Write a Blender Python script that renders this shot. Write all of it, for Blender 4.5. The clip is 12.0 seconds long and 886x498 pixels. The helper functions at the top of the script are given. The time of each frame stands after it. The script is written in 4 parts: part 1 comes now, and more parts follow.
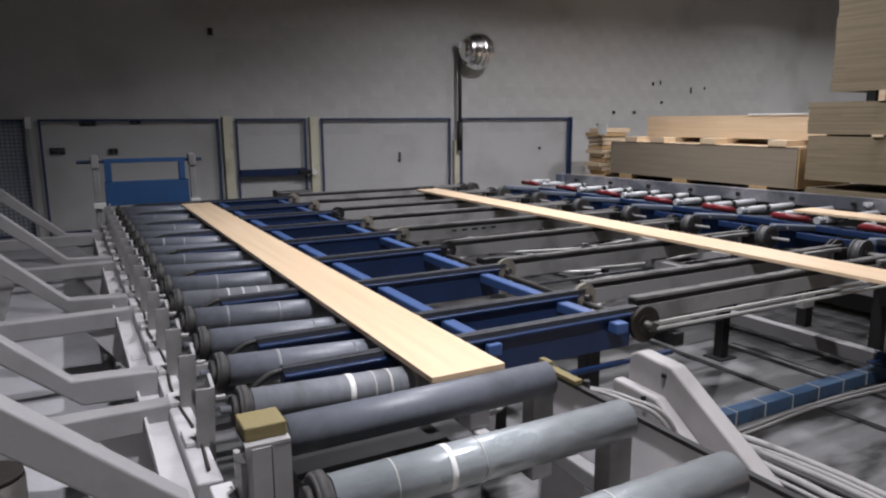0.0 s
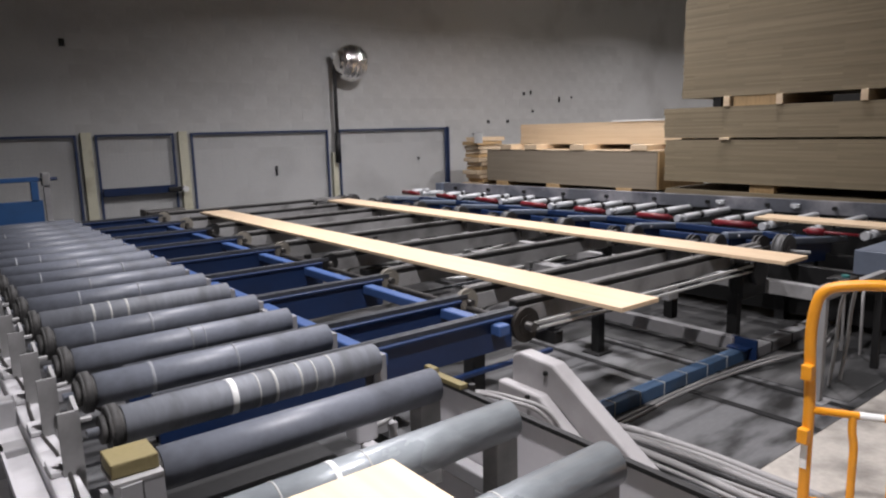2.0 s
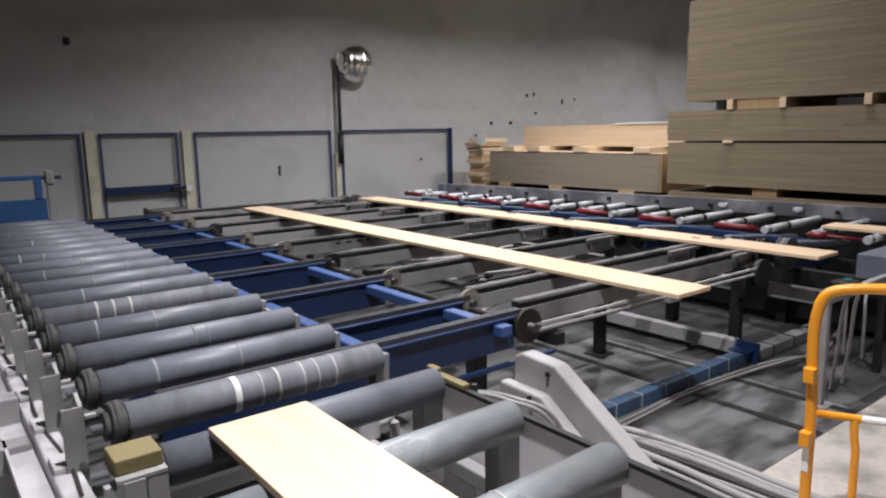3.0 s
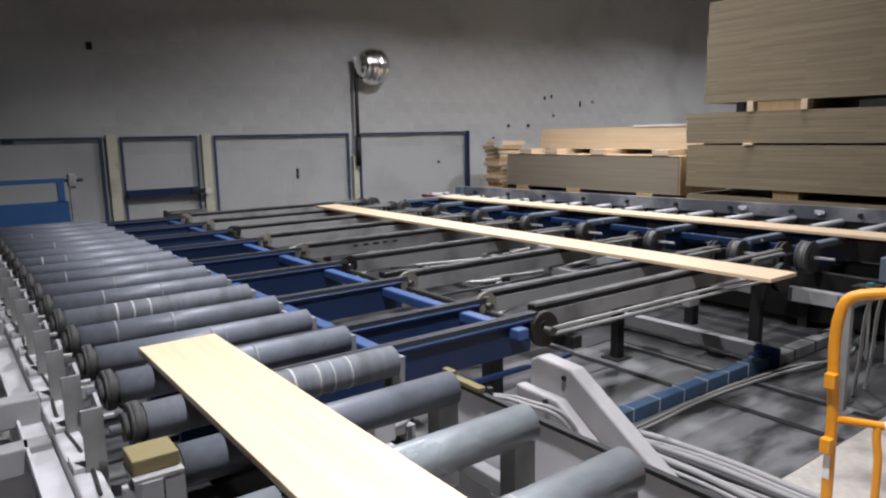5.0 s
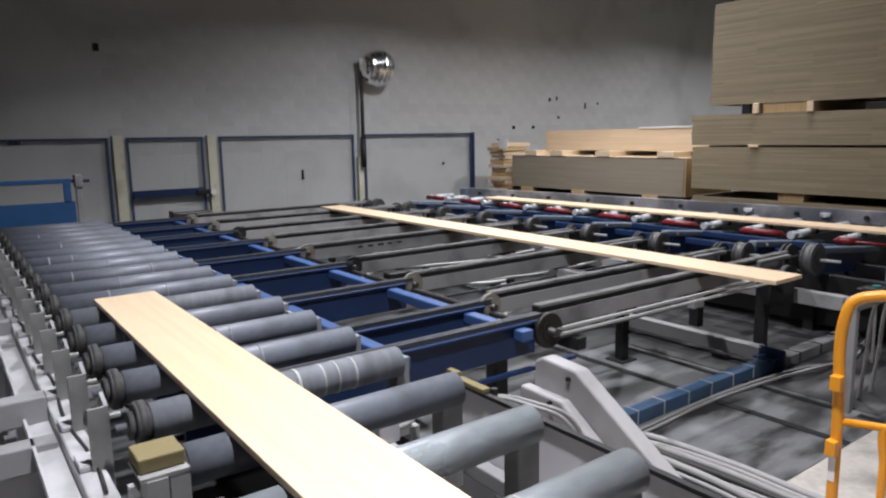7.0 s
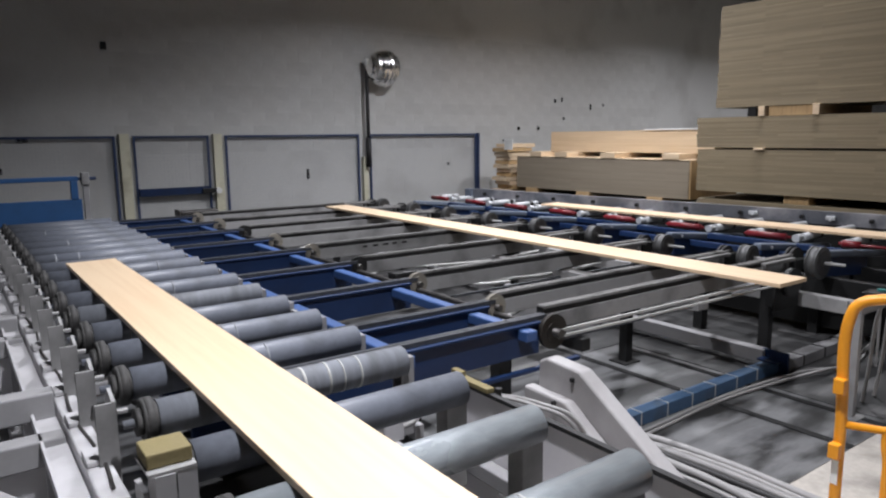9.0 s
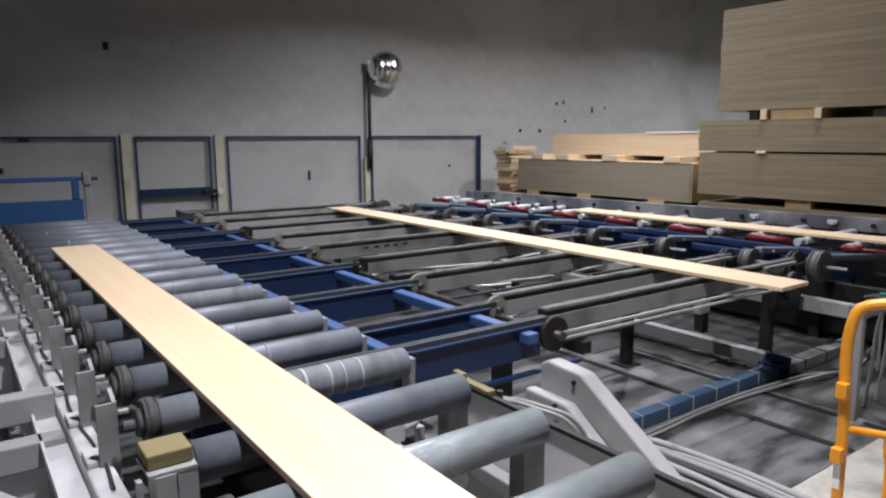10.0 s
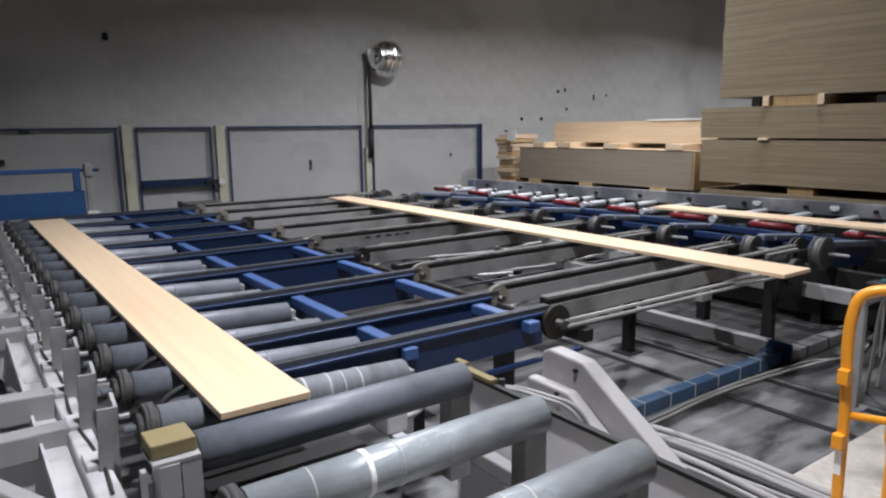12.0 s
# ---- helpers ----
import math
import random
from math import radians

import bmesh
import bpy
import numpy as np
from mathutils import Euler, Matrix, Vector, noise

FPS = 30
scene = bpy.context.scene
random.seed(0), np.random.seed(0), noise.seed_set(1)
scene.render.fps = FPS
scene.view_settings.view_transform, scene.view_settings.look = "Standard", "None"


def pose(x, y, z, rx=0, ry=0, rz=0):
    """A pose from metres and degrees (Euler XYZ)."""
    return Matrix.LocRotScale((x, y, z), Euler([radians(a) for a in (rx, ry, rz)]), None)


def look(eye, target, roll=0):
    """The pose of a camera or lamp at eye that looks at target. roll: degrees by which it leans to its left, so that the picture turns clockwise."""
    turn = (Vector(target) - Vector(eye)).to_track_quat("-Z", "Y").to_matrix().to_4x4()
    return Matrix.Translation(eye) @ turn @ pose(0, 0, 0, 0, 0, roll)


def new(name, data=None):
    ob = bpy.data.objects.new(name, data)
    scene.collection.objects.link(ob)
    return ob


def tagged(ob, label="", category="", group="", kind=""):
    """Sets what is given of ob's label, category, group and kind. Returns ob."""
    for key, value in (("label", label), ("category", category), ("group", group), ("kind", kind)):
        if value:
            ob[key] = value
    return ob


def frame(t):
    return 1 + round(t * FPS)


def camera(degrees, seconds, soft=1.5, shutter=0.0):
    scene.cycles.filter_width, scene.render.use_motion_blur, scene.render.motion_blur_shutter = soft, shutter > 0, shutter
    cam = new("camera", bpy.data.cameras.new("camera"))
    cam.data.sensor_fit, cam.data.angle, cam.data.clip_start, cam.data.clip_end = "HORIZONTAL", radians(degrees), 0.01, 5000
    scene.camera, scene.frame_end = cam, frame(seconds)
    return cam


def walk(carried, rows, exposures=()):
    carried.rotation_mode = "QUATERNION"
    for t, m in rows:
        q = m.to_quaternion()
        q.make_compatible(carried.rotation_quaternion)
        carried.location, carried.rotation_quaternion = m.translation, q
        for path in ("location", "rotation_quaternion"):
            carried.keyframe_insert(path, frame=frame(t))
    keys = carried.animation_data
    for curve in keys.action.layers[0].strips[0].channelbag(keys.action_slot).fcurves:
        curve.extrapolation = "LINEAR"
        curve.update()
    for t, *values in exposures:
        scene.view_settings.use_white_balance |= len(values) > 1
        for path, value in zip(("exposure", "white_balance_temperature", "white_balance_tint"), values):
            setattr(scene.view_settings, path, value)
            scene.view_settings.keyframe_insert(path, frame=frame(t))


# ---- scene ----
cam = camera(65.4, 12.0, soft=2.2)
PATH = [
    (0, (-0.007, 0.668, 1.623), (0.929, 2.397, 1.255), -0.3),
    (0.1, (-0.005, 0.669, 1.622), (0.976, 2.375, 1.264), -0.35),
    (0.2, (-0.003, 0.671, 1.621), (1.023, 2.352, 1.275), -0.4),
    (0.3, (-0.002, 0.673, 1.620), (1.074, 2.325, 1.283), -0.5),
    (0.4, (0.0, 0.674, 1.620), (1.105, 2.306, 1.278), -0.55),
    (0.5, (0.002, 0.674, 1.619), (1.119, 2.298, 1.279), -0.6),
    (1, (0.01, 0.671, 1.617), (1.242, 2.208, 1.272), -0.8),
    (1.5, (0.014, 0.665, 1.614), (1.281, 2.177, 1.288), -0.8),
    (2, (0.018, 0.67, 1.613), (1.234, 2.22, 1.272), -1.4),
    (2.5, (0.013, 0.666, 1.614), (1.242, 2.205, 1.264), -1.2),
    (3, (0.009, 0.669, 1.61), (1.222, 2.223, 1.273), -1.0),
    (3.5, (0.007, 0.668, 1.612), (1.203, 2.235, 1.273), -1.2),
    (5.5, (0.015, 0.665, 1.61), (1.183, 2.256, 1.282), -1.1),
    (6, (0.015, 0.66, 1.61), (1.177, 2.254, 1.279), -1.2),
    (6.5, (0.012, 0.661, 1.609), (1.175, 2.254, 1.28), -1.1),
    (7, (0.01, 0.663, 1.609), (1.174, 2.257, 1.285), -1.0),
    (9, (-0.003, 0.655, 1.611), (1.152, 2.256, 1.288), -0.6),
    (9.5, (-0.003, 0.657, 1.613), (1.159, 2.255, 1.305), -0.5),
    (10, (-0.005, 0.662, 1.609), (1.149, 2.264, 1.292), -0.3),
    (10.5, (0.0, 0.662, 1.609), (1.15, 2.264, 1.278), -0.6),
    (11, (-0.003, 0.657, 1.61), (1.139, 2.266, 1.282), -0.6),
    (11.5, (-0.004, 0.655, 1.609), (1.133, 2.265, 1.267), -0.7),
    (12, (-0.002, 0.66, 1.609), (1.144, 2.262, 1.261), -0.7),
]
walk(cam, [(t, look(eye, aim, roll)) for t, eye, aim, roll in PATH],
     exposures=((0.0, -0.26, 6420, 12.5), (0.3, -0.16, 6420, 13), (1.5, -0.10, 6560, 13.5), (3.5, -0.03, 6560, 12.5), (5.5, -0.04, 6280, 10.5), (12.0, -0.05, 6280, 10.5)))

# ---- world and lamps ----
world = bpy.data.worlds.new("hall_air")
world.use_nodes = True
world.node_tree.nodes["Background"].inputs[0].default_value = (0.30, 0.33, 0.38, 1)
world.node_tree.nodes["Background"].inputs[1].default_value = 0.022
scene.world = world
scene.view_settings.exposure = 0.0

HALL = dict(x0=-7.0, x1=22.0, y0=-9.0, y1=11.2, top=7.2)
LAMPS = [(0.9, 1.8, 5.2, 210), (7.1, 4.4, 5.4, 95), (0.8, -2.2, 5.4, 25), (3.2, 5.6, 5.6, 200), (6.1, 7.6, 4.4, 138), (9.6, 7.6, 4.4, 108), (13.6, 7.8, 4.5, 115), (18.0, 7.8, 4.5, 90)]


# ---- materials ----
def surf(name, base, rough=0.6, metal=0.0, vary=0.12, fine=60.0, broad=2.5, bump=0.15, dirt=None, dirt_amount=0.35, stretch=(1, 1, 1), coat=0.0):
    """A node material: base colour, fine grain, broad stains, bump."""
    m = bpy.data.materials.new(name)
    m.use_nodes = True
    nt = m.node_tree
    nd, lk = nt.nodes, nt.links
    bsdf = nd["Principled BSDF"]
    tc = nd.new("ShaderNodeTexCoord")
    mp = nd.new("ShaderNodeMapping")
    mp.inputs["Scale"].default_value = stretch
    lk.new(tc.outputs["Object"], mp.inputs["Vector"])
    n1 = nd.new("ShaderNodeTexNoise")
    n1.inputs["Scale"].default_value, n1.inputs["Detail"].default_value = fine, 6
    n2 = nd.new("ShaderNodeTexNoise")
    n2.inputs["Scale"].default_value, n2.inputs["Detail"].default_value = broad, 5
    for n in (n1, n2):
        lk.new(mp.outputs["Vector"], n.inputs["Vector"])
    r1 = nd.new("ShaderNodeMapRange")
    r1.inputs[3].default_value, r1.inputs[4].default_value = 1 - vary, 1 + vary
    lk.new(n1.outputs["Fac"], r1.inputs[0])
    info = nd.new("ShaderNodeObjectInfo")
    r3 = nd.new("ShaderNodeMapRange")
    r3.inputs[3].default_value, r3.inputs[4].default_value = 1 - vary * 0.6, 1 + vary * 0.6
    lk.new(info.outputs["Random"], r3.inputs[0])
    mul = nd.new("ShaderNodeMath")
    mul.operation = "MULTIPLY"
    lk.new(r1.outputs[0], mul.inputs[0])
    lk.new(r3.outputs[0], mul.inputs[1])
    mix = nd.new("ShaderNodeMix")
    mix.data_type = "RGBA"
    mix.inputs[6].default_value = (*base, 1)
    d = dirt or tuple(c * 0.45 for c in base)
    mix.inputs[7].default_value = (*d, 1)
    r2 = nd.new("ShaderNodeMapRange")
    r2.inputs[1].default_value, r2.inputs[2].default_value = 0.48, 0.72
    r2.inputs[3].default_value, r2.inputs[4].default_value = 0.0, dirt_amount
    lk.new(n2.outputs["Fac"], r2.inputs[0])
    lk.new(r2.outputs[0], mix.inputs[0])
    hsv = nd.new("ShaderNodeHueSaturation")
    lk.new(mix.outputs[2], hsv.inputs["Color"])
    lk.new(mul.outputs[0], hsv.inputs["Value"])
    lk.new(hsv.outputs[0], bsdf.inputs["Base Color"])
    rr = nd.new("ShaderNodeMapRange")
    rr.inputs[3].default_value, rr.inputs[4].default_value = max(0.03, rough - 0.12), min(1, rough + 0.12)
    lk.new(n2.outputs["Fac"], rr.inputs[0])
    lk.new(rr.outputs[0], bsdf.inputs["Roughness"])
    bsdf.inputs["Metallic"].default_value = metal
    bsdf.inputs["Coat Weight"].default_value = coat
    if bump:
        bp = nd.new("ShaderNodeBump")
        bp.inputs["Strength"].default_value, bp.inputs["Distance"].default_value = bump, 0.004
        lk.new(n1.outputs["Fac"], bp.inputs["Height"])
        lk.new(bp.outputs[0], bsdf.inputs["Normal"])
    return m


def wood(name, pale, dark, rough=0.45, streak=(60, 1.2, 60), lamella=None, coat=0.0):
    """Planed wood: long grain along local y, broad tone drift; lamella: (width along x or z, axis) of glued strips."""
    m = surf(name, pale, rough, 0, 0.05, 90, 1.3, 0.05, dark, 0.3, (1, 0.12, 1), coat)
    nt = m.node_tree
    nd, lk = nt.nodes, nt.links
    tc = nd.new("ShaderNodeTexCoord")
    mp = nd.new("ShaderNodeMapping")
    mp.inputs["Scale"].default_value = streak
    lk.new(tc.outputs["Object"], mp.inputs["Vector"])
    info = nd.new("ShaderNodeObjectInfo")
    far = nd.new("ShaderNodeMath")
    far.operation, far.inputs[1].default_value = "MULTIPLY", 40.0
    lk.new(info.outputs["Random"], far.inputs[0])
    lk.new(far.outputs[0], mp.inputs["Location"])
    ns = nd.new("ShaderNodeTexNoise")
    ns.inputs["Scale"].default_value, ns.inputs["Detail"].default_value = 1.0, 4
    lk.new(mp.outputs[0], ns.inputs["Vector"])
    ramp = nd.new("ShaderNodeMapRange")
    ramp.inputs[1].default_value, ramp.inputs[2].default_value = 0.42, 0.75
    ramp.inputs[3].default_value, ramp.inputs[4].default_value = 0.0, 0.55
    lk.new(ns.outputs["Fac"], ramp.inputs[0])
    mix = nd.new("ShaderNodeMix")
    mix.data_type = "RGBA"
    mix.inputs[7].default_value = (*dark, 1)
    bsdf = nd["Principled BSDF"]
    old = bsdf.inputs["Base Color"].links[0].from_socket
    lk.new(old, mix.inputs[6])
    lk.new(ramp.outputs[0], mix.inputs[0])
    lk.new(mix.outputs[2], bsdf.inputs["Base Color"])
    return m


M = dict(
    wall=surf("painted_block", (0.55, 0.55, 0.535), 0.85, 0, 0.07, 25, 0.9, 0.5, (0.40, 0.395, 0.38), 0.8),
    floor=surf("concrete_floor", (0.38, 0.35, 0.31), 0.6, 0, 0.22, 35, 3.5, 0.25, (0.19, 0.175, 0.155), 0.95),
    # the near-black second colour holds stains and painted shadow patches
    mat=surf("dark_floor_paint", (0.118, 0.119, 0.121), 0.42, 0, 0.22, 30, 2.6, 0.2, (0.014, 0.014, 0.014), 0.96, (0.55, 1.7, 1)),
    dusty=surf("dusty_disc", (0.22, 0.20, 0.165), 0.6, 0.1, 0.2, 60, 8, 0.15, (0.10, 0.092, 0.08), 0.7),
    knee=surf("warm_grey_paint", (0.36, 0.347, 0.345), 0.5, 0, 0.05, 40, 4, 0.05, (0.20, 0.19, 0.185), 0.6),
    sheet=surf("grey_side_sheet", (0.74, 0.72, 0.735), 0.5, 0, 0.04, 40, 2.5, 0.04, (0.58, 0.57, 0.57), 0.4),
    strip=surf("worn_strip", (0.19, 0.185, 0.178), 0.5, 0, 0.2, 60, 5, 0.1, (0.05, 0.048, 0.046), 0.9),
    joint=surf("filled_joint", (0.006, 0.006, 0.006), 0.95, 0, 0.2, 40, 4, 0.2, (0.012, 0.012, 0.012), 0.5),
    # deep shade put into the floor colour, with paler streaks for lit strips
    shadefloor=surf("shaded_floor", (0.022, 0.022, 0.022), 0.5, 0, 0.25, 30, 2.5, 0.2, (0.13, 0.128, 0.126), 0.8, (0.5, 2.2, 1)),
    palefloor=surf("pale_floor_paint", (0.42, 0.42, 0.44), 0.55, 0, 0.10, 30, 2, 0.1, (0.24, 0.235, 0.235), 0.6),
    ceiling=surf("ceiling_sheet", (0.06, 0.06, 0.06), 0.8),
    back=surf("dull_grey_wall", (0.09, 0.09, 0.09), 0.85),
    steel=surf("dull_steel_roller", (0.142, 0.154, 0.182), 0.47, 0.0, 0.18, 60, 9, 0.10, (0.078, 0.084, 0.096), 0.9, (0.8, 0.8, 0.8)),
    glossy=surf("wrapped_roller", (0.275, 0.30, 0.315), 0.28, 0.1, 0.24, 26, 5, 0.9, (0.15, 0.165, 0.175), 0.7, (0.5, 1.0, 1.0), 0.3),
    worn=surf("worn_roller", (0.158, 0.168, 0.188), 0.66, 0, 0.28, 50, 9, 0.12, (0.07, 0.072, 0.075), 0.85, (1, 0.25, 0.25)),
    ring=surf("white_tape", (0.82, 0.82, 0.80), 0.5),
    scuff=surf("scuffed_roller_band", (0.20, 0.21, 0.225), 0.5, 0, 0.3, 50, 12, 0.1, (0.12, 0.128, 0.14), 0.9),
    faint=surf("worn_tape", (0.42, 0.42, 0.40), 0.55),
    black=surf("dark_rubber", (0.012, 0.0115, 0.0115), 0.6, 0, 0.2, 40, 6, 0.2, (0.045, 0.042, 0.04), 0.5),
    tyre=surf("dusty_rubber", (0.030, 0.029, 0.028), 0.7, 0, 0.25, 50, 12, 0.25, (0.085, 0.082, 0.078), 0.7),
    chain=surf("oily_chain", (0.062, 0.066, 0.076), 0.5, 0.3, 0.25, 120, 9, 0.4, (0.035, 0.035, 0.035), 0.7, (3, 1, 1)),
    grey=surf("grey_machine_paint", (0.285, 0.281, 0.285), 0.5, 0, 0.06, 50, 3, 0.05, (0.15, 0.147, 0.146), 0.6),
    dull=surf("dusty_grey_paint", (0.29, 0.286, 0.282), 0.6, 0, 0.08, 40, 3, 0.08, (0.07, 0.068, 0.066), 0.75),
    pale=surf("pale_grey_paint", (0.46, 0.452, 0.46), 0.55, 0, 0.05, 40, 3, 0.05, (0.21, 0.206, 0.204), 0.6),
    blue=surf("blue_machine_paint", (0.0075, 0.024, 0.080), 0.45, 0, 0.08, 40, 3, 0.05, (0.006, 0.016, 0.05), 0.7),
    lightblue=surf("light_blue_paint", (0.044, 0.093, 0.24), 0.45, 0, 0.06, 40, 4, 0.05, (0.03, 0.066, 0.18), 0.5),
    cartblue=surf("cart_blue_paint", (0.022, 0.082, 0.215), 0.5, 0, 0.06, 30, 4, 0.05),
    floorblue=surf("worn_blue_duct", (0.055, 0.11, 0.20), 0.6, 0, 0.15, 40, 6, 0.1, (0.06, 0.075, 0.095), 0.8),
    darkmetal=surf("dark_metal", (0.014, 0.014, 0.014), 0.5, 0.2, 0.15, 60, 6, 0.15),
    rust=surf("oily_brown_steel", (0.034, 0.030, 0.027), 0.5, 0.5, 0.2, 60, 8, 0.2, (0.03, 0.025, 0.02), 0.7),
    disc=surf("dirty_steel_disc", (0.085, 0.08, 0.076), 0.45, 0.6, 0.15, 60, 8, 0.15, (0.045, 0.042, 0.04), 0.7),
    zinc=surf("zinc_rail", (0.17, 0.18, 0.205), 0.36, 0.4, 0.2, 30, 2.2, 0.06, (0.55, 0.54, 0.57), 0.95),
    slate=surf("slate_blue_paint", (0.13, 0.155, 0.20), 0.45, 0, 0.08, 40, 4, 0.05),
    pulley=surf("worn_grey_pulley", (0.10, 0.10, 0.099), 0.5, 0.2, 0.2, 50, 9, 0.12, (0.05, 0.05, 0.05), 0.8),
    silver=surf("silver_roller", (0.50, 0.51, 0.52), 0.6, 0.1, 0.05, 60, 6, 0.03),
    red=surf("red_sleeve", (0.16, 0.010, 0.015), 0.4, 0, 0.1, 60, 6, 0.05),
    teal=surf("teal_plastic", (0.03, 0.16, 0.15), 0.4),
    white=surf("white_plastic", (0.75, 0.75, 0.73), 0.5),
    cable=surf("grey_cable", (0.28, 0.273, 0.267), 0.55, 0, 0.1, 60, 8, 0.1, (0.20, 0.195, 0.19), 0.6),
    orange=surf("orange_paint", (0.80, 0.32, 0.015), 0.4, 0, 0.04, 40, 4, 0.04, (0.5, 0.2, 0.02), 0.35, coat=0.2),
    ochre=surf("ochre_felt", (0.19, 0.155, 0.07), 0.8, 0, 0.10, 90, 8, 0.3, (0.19, 0.155, 0.06), 0.5),
    post=surf("cream_post_paint", (0.60, 0.58, 0.45), 0.55, 0, 0.08, 40, 4, 0.06, (0.33, 0.30, 0.20), 0.7),
    fence=surf("blue_fence_frame", (0.028, 0.048, 0.115), 0.5, 0, 0.08, 40, 4, 0.05),
    bluewire=surf("blue_fence_wire", (0.05, 0.09, 0.20), 0.5, 0),
    wire=surf("fence_wire", (0.46, 0.47, 0.50), 0.5, 0),
    board=wood("spruce_board", (0.74, 0.57, 0.385), (0.60, 0.41, 0.25), 0.36, (22, 0.8, 22)),
    pack=wood("pale_panel_edge", (0.27, 0.22, 0.14), (0.16, 0.124, 0.072), 0.7, (1.0, 0.7, 26)),
    greypack=wood("weathered_panel_edge", (0.285, 0.242, 0.182), (0.24, 0.195, 0.14), 0.75, (1.0, 0.9, 42)),
    fresh=wood("fresh_timber", (0.74, 0.59, 0.41), (0.56, 0.40, 0.24), 0.6, (30, 1.0, 30)),
    pallet=wood("pallet_timber", (0.50, 0.34, 0.17), (0.28, 0.18, 0.09), 0.75, (30, 30, 4)),
)


def lamellae(m, tone, amount):
    """Glued strips seen on a pack's long side: short bars of uneven tone along y, two centimetres high."""
    nt = m.node_tree
    nd, lk = nt.nodes, nt.links
    geo = nd.new("ShaderNodeNewGeometry")
    sep = nd.new("ShaderNodeSeparateXYZ")
    com = nd.new("ShaderNodeCombineXYZ")
    lk.new(geo.outputs["Position"], sep.inputs[0])
    lk.new(sep.outputs[1], com.inputs[0])
    lk.new(sep.outputs[2], com.inputs[1])
    bk = nd.new("ShaderNodeTexBrick")
    bk.inputs["Color1"].default_value, bk.inputs["Color2"].default_value = (1, 1, 1, 1), (0, 0, 0, 1)
    bk.inputs["Mortar Size"].default_value, bk.inputs["Scale"].default_value = 0.0, 1.0
    bk.inputs["Brick Width"].default_value, bk.inputs["Row Height"].default_value = 0.62, 0.021
    bk.offset, bk.offset_frequency = 0.37, 3
    lk.new(com.outputs[0], bk.inputs["Vector"])
    sc = nd.new("ShaderNodeMath")
    sc.operation, sc.inputs[1].default_value = "MULTIPLY", amount
    lk.new(bk.outputs["Color"], sc.inputs[0])
    mix = nd.new("ShaderNodeMix")
    mix.data_type = "RGBA"
    mix.inputs[7].default_value = (*tone, 1)
    bsdf = nd["Principled BSDF"]
    lk.new(bsdf.inputs["Base Color"].links[0].from_socket, mix.inputs[6])
    lk.new(sc.outputs[0], mix.inputs[0])
    lk.new(mix.outputs[2], bsdf.inputs["Base Color"])


lamellae(M["pack"], (0.13, 0.10, 0.06), 0.42)
lamellae(M["greypack"], (0.20, 0.16, 0.115), 0.34)
lamellae(M["fresh"], (0.55, 0.40, 0.25), 0.3)
# harder-edged dark patches stand in for beam shadows besides the stains
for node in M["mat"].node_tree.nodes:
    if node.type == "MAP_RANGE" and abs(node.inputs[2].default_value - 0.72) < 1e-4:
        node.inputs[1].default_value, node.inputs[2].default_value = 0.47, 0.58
mirror_mat = bpy.data.materials.new("mirror_dome")
mirror_mat.use_nodes = True
b = mirror_mat.node_tree.nodes["Principled BSDF"]
mn, mb = mirror_mat.node_tree.nodes.new("ShaderNodeTexWave"), mirror_mat.node_tree.nodes.new("ShaderNodeBump")
mn.inputs["Scale"].default_value, mn.inputs["Distortion"].default_value, mb.inputs["Strength"].default_value, mb.inputs["Distance"].default_value = 2.4, 3.0, 0.4, 0.05
mn.bands_direction = "X"
mirror_mat.node_tree.links.new(mn.outputs["Fac"], mb.inputs["Height"])
mirror_mat.node_tree.links.new(mb.outputs[0], b.inputs["Normal"])
b.inputs["Base Color"].default_value, b.inputs["Metallic"].default_value, b.inputs["Roughness"].default_value = (0.95, 0.93, 0.90, 1), 1.0, 0.22


# ---- mesh helpers ----
def mesh_of(bm, material, smooth=False):
    bm.normal_update()
    me = bpy.data.meshes.new("mesh")
    bm.to_mesh(me)
    bm.free()
    for m in (material if isinstance(material, (list, tuple)) else [material]):
        me.materials.append(m)
    if smooth:
        for p in me.polygons:
            p.use_smooth = len(p.vertices) == 4
    return me


def part(name, bm, material, parent=None, label="", smooth=False):
    """Links a bmesh, or a ready mesh, as one mesh object under a thing."""
    ob = new(name, bm if isinstance(bm, bpy.types.Mesh) else mesh_of(bm, material, smooth))
    if parent is not None:
        ob.parent = parent
    return tagged(ob, label)


def thing(name, label, category, at=(0, 0, 0), group="", kind=""):
    ob = new(name)
    ob.location = at
    ob.empty_display_size = 0.1
    return tagged(ob, label, category, group, kind)


def box(bm, x0, x1, y0, y1, z0, z1, bevel=0.0):
    vs = bmesh.ops.create_cube(bm, size=1)["verts"]
    bmesh.ops.transform(bm, verts=vs, matrix=Matrix.Translation(((x0 + x1) / 2, (y0 + y1) / 2, (z0 + z1) / 2)) @ Matrix.Diagonal((x1 - x0, y1 - y0, z1 - z0, 1)))
    if bevel:
        es = list({e for v in vs for e in v.link_edges})
        bmesh.ops.bevel(bm, geom=es, offset=bevel, segments=2, profile=0.5, affect="EDGES")
    return bm


def boxes(*rows, bevel=0.0):
    bm = bmesh.new()
    for r in rows:
        box(bm, *r, bevel=bevel)
    return bm


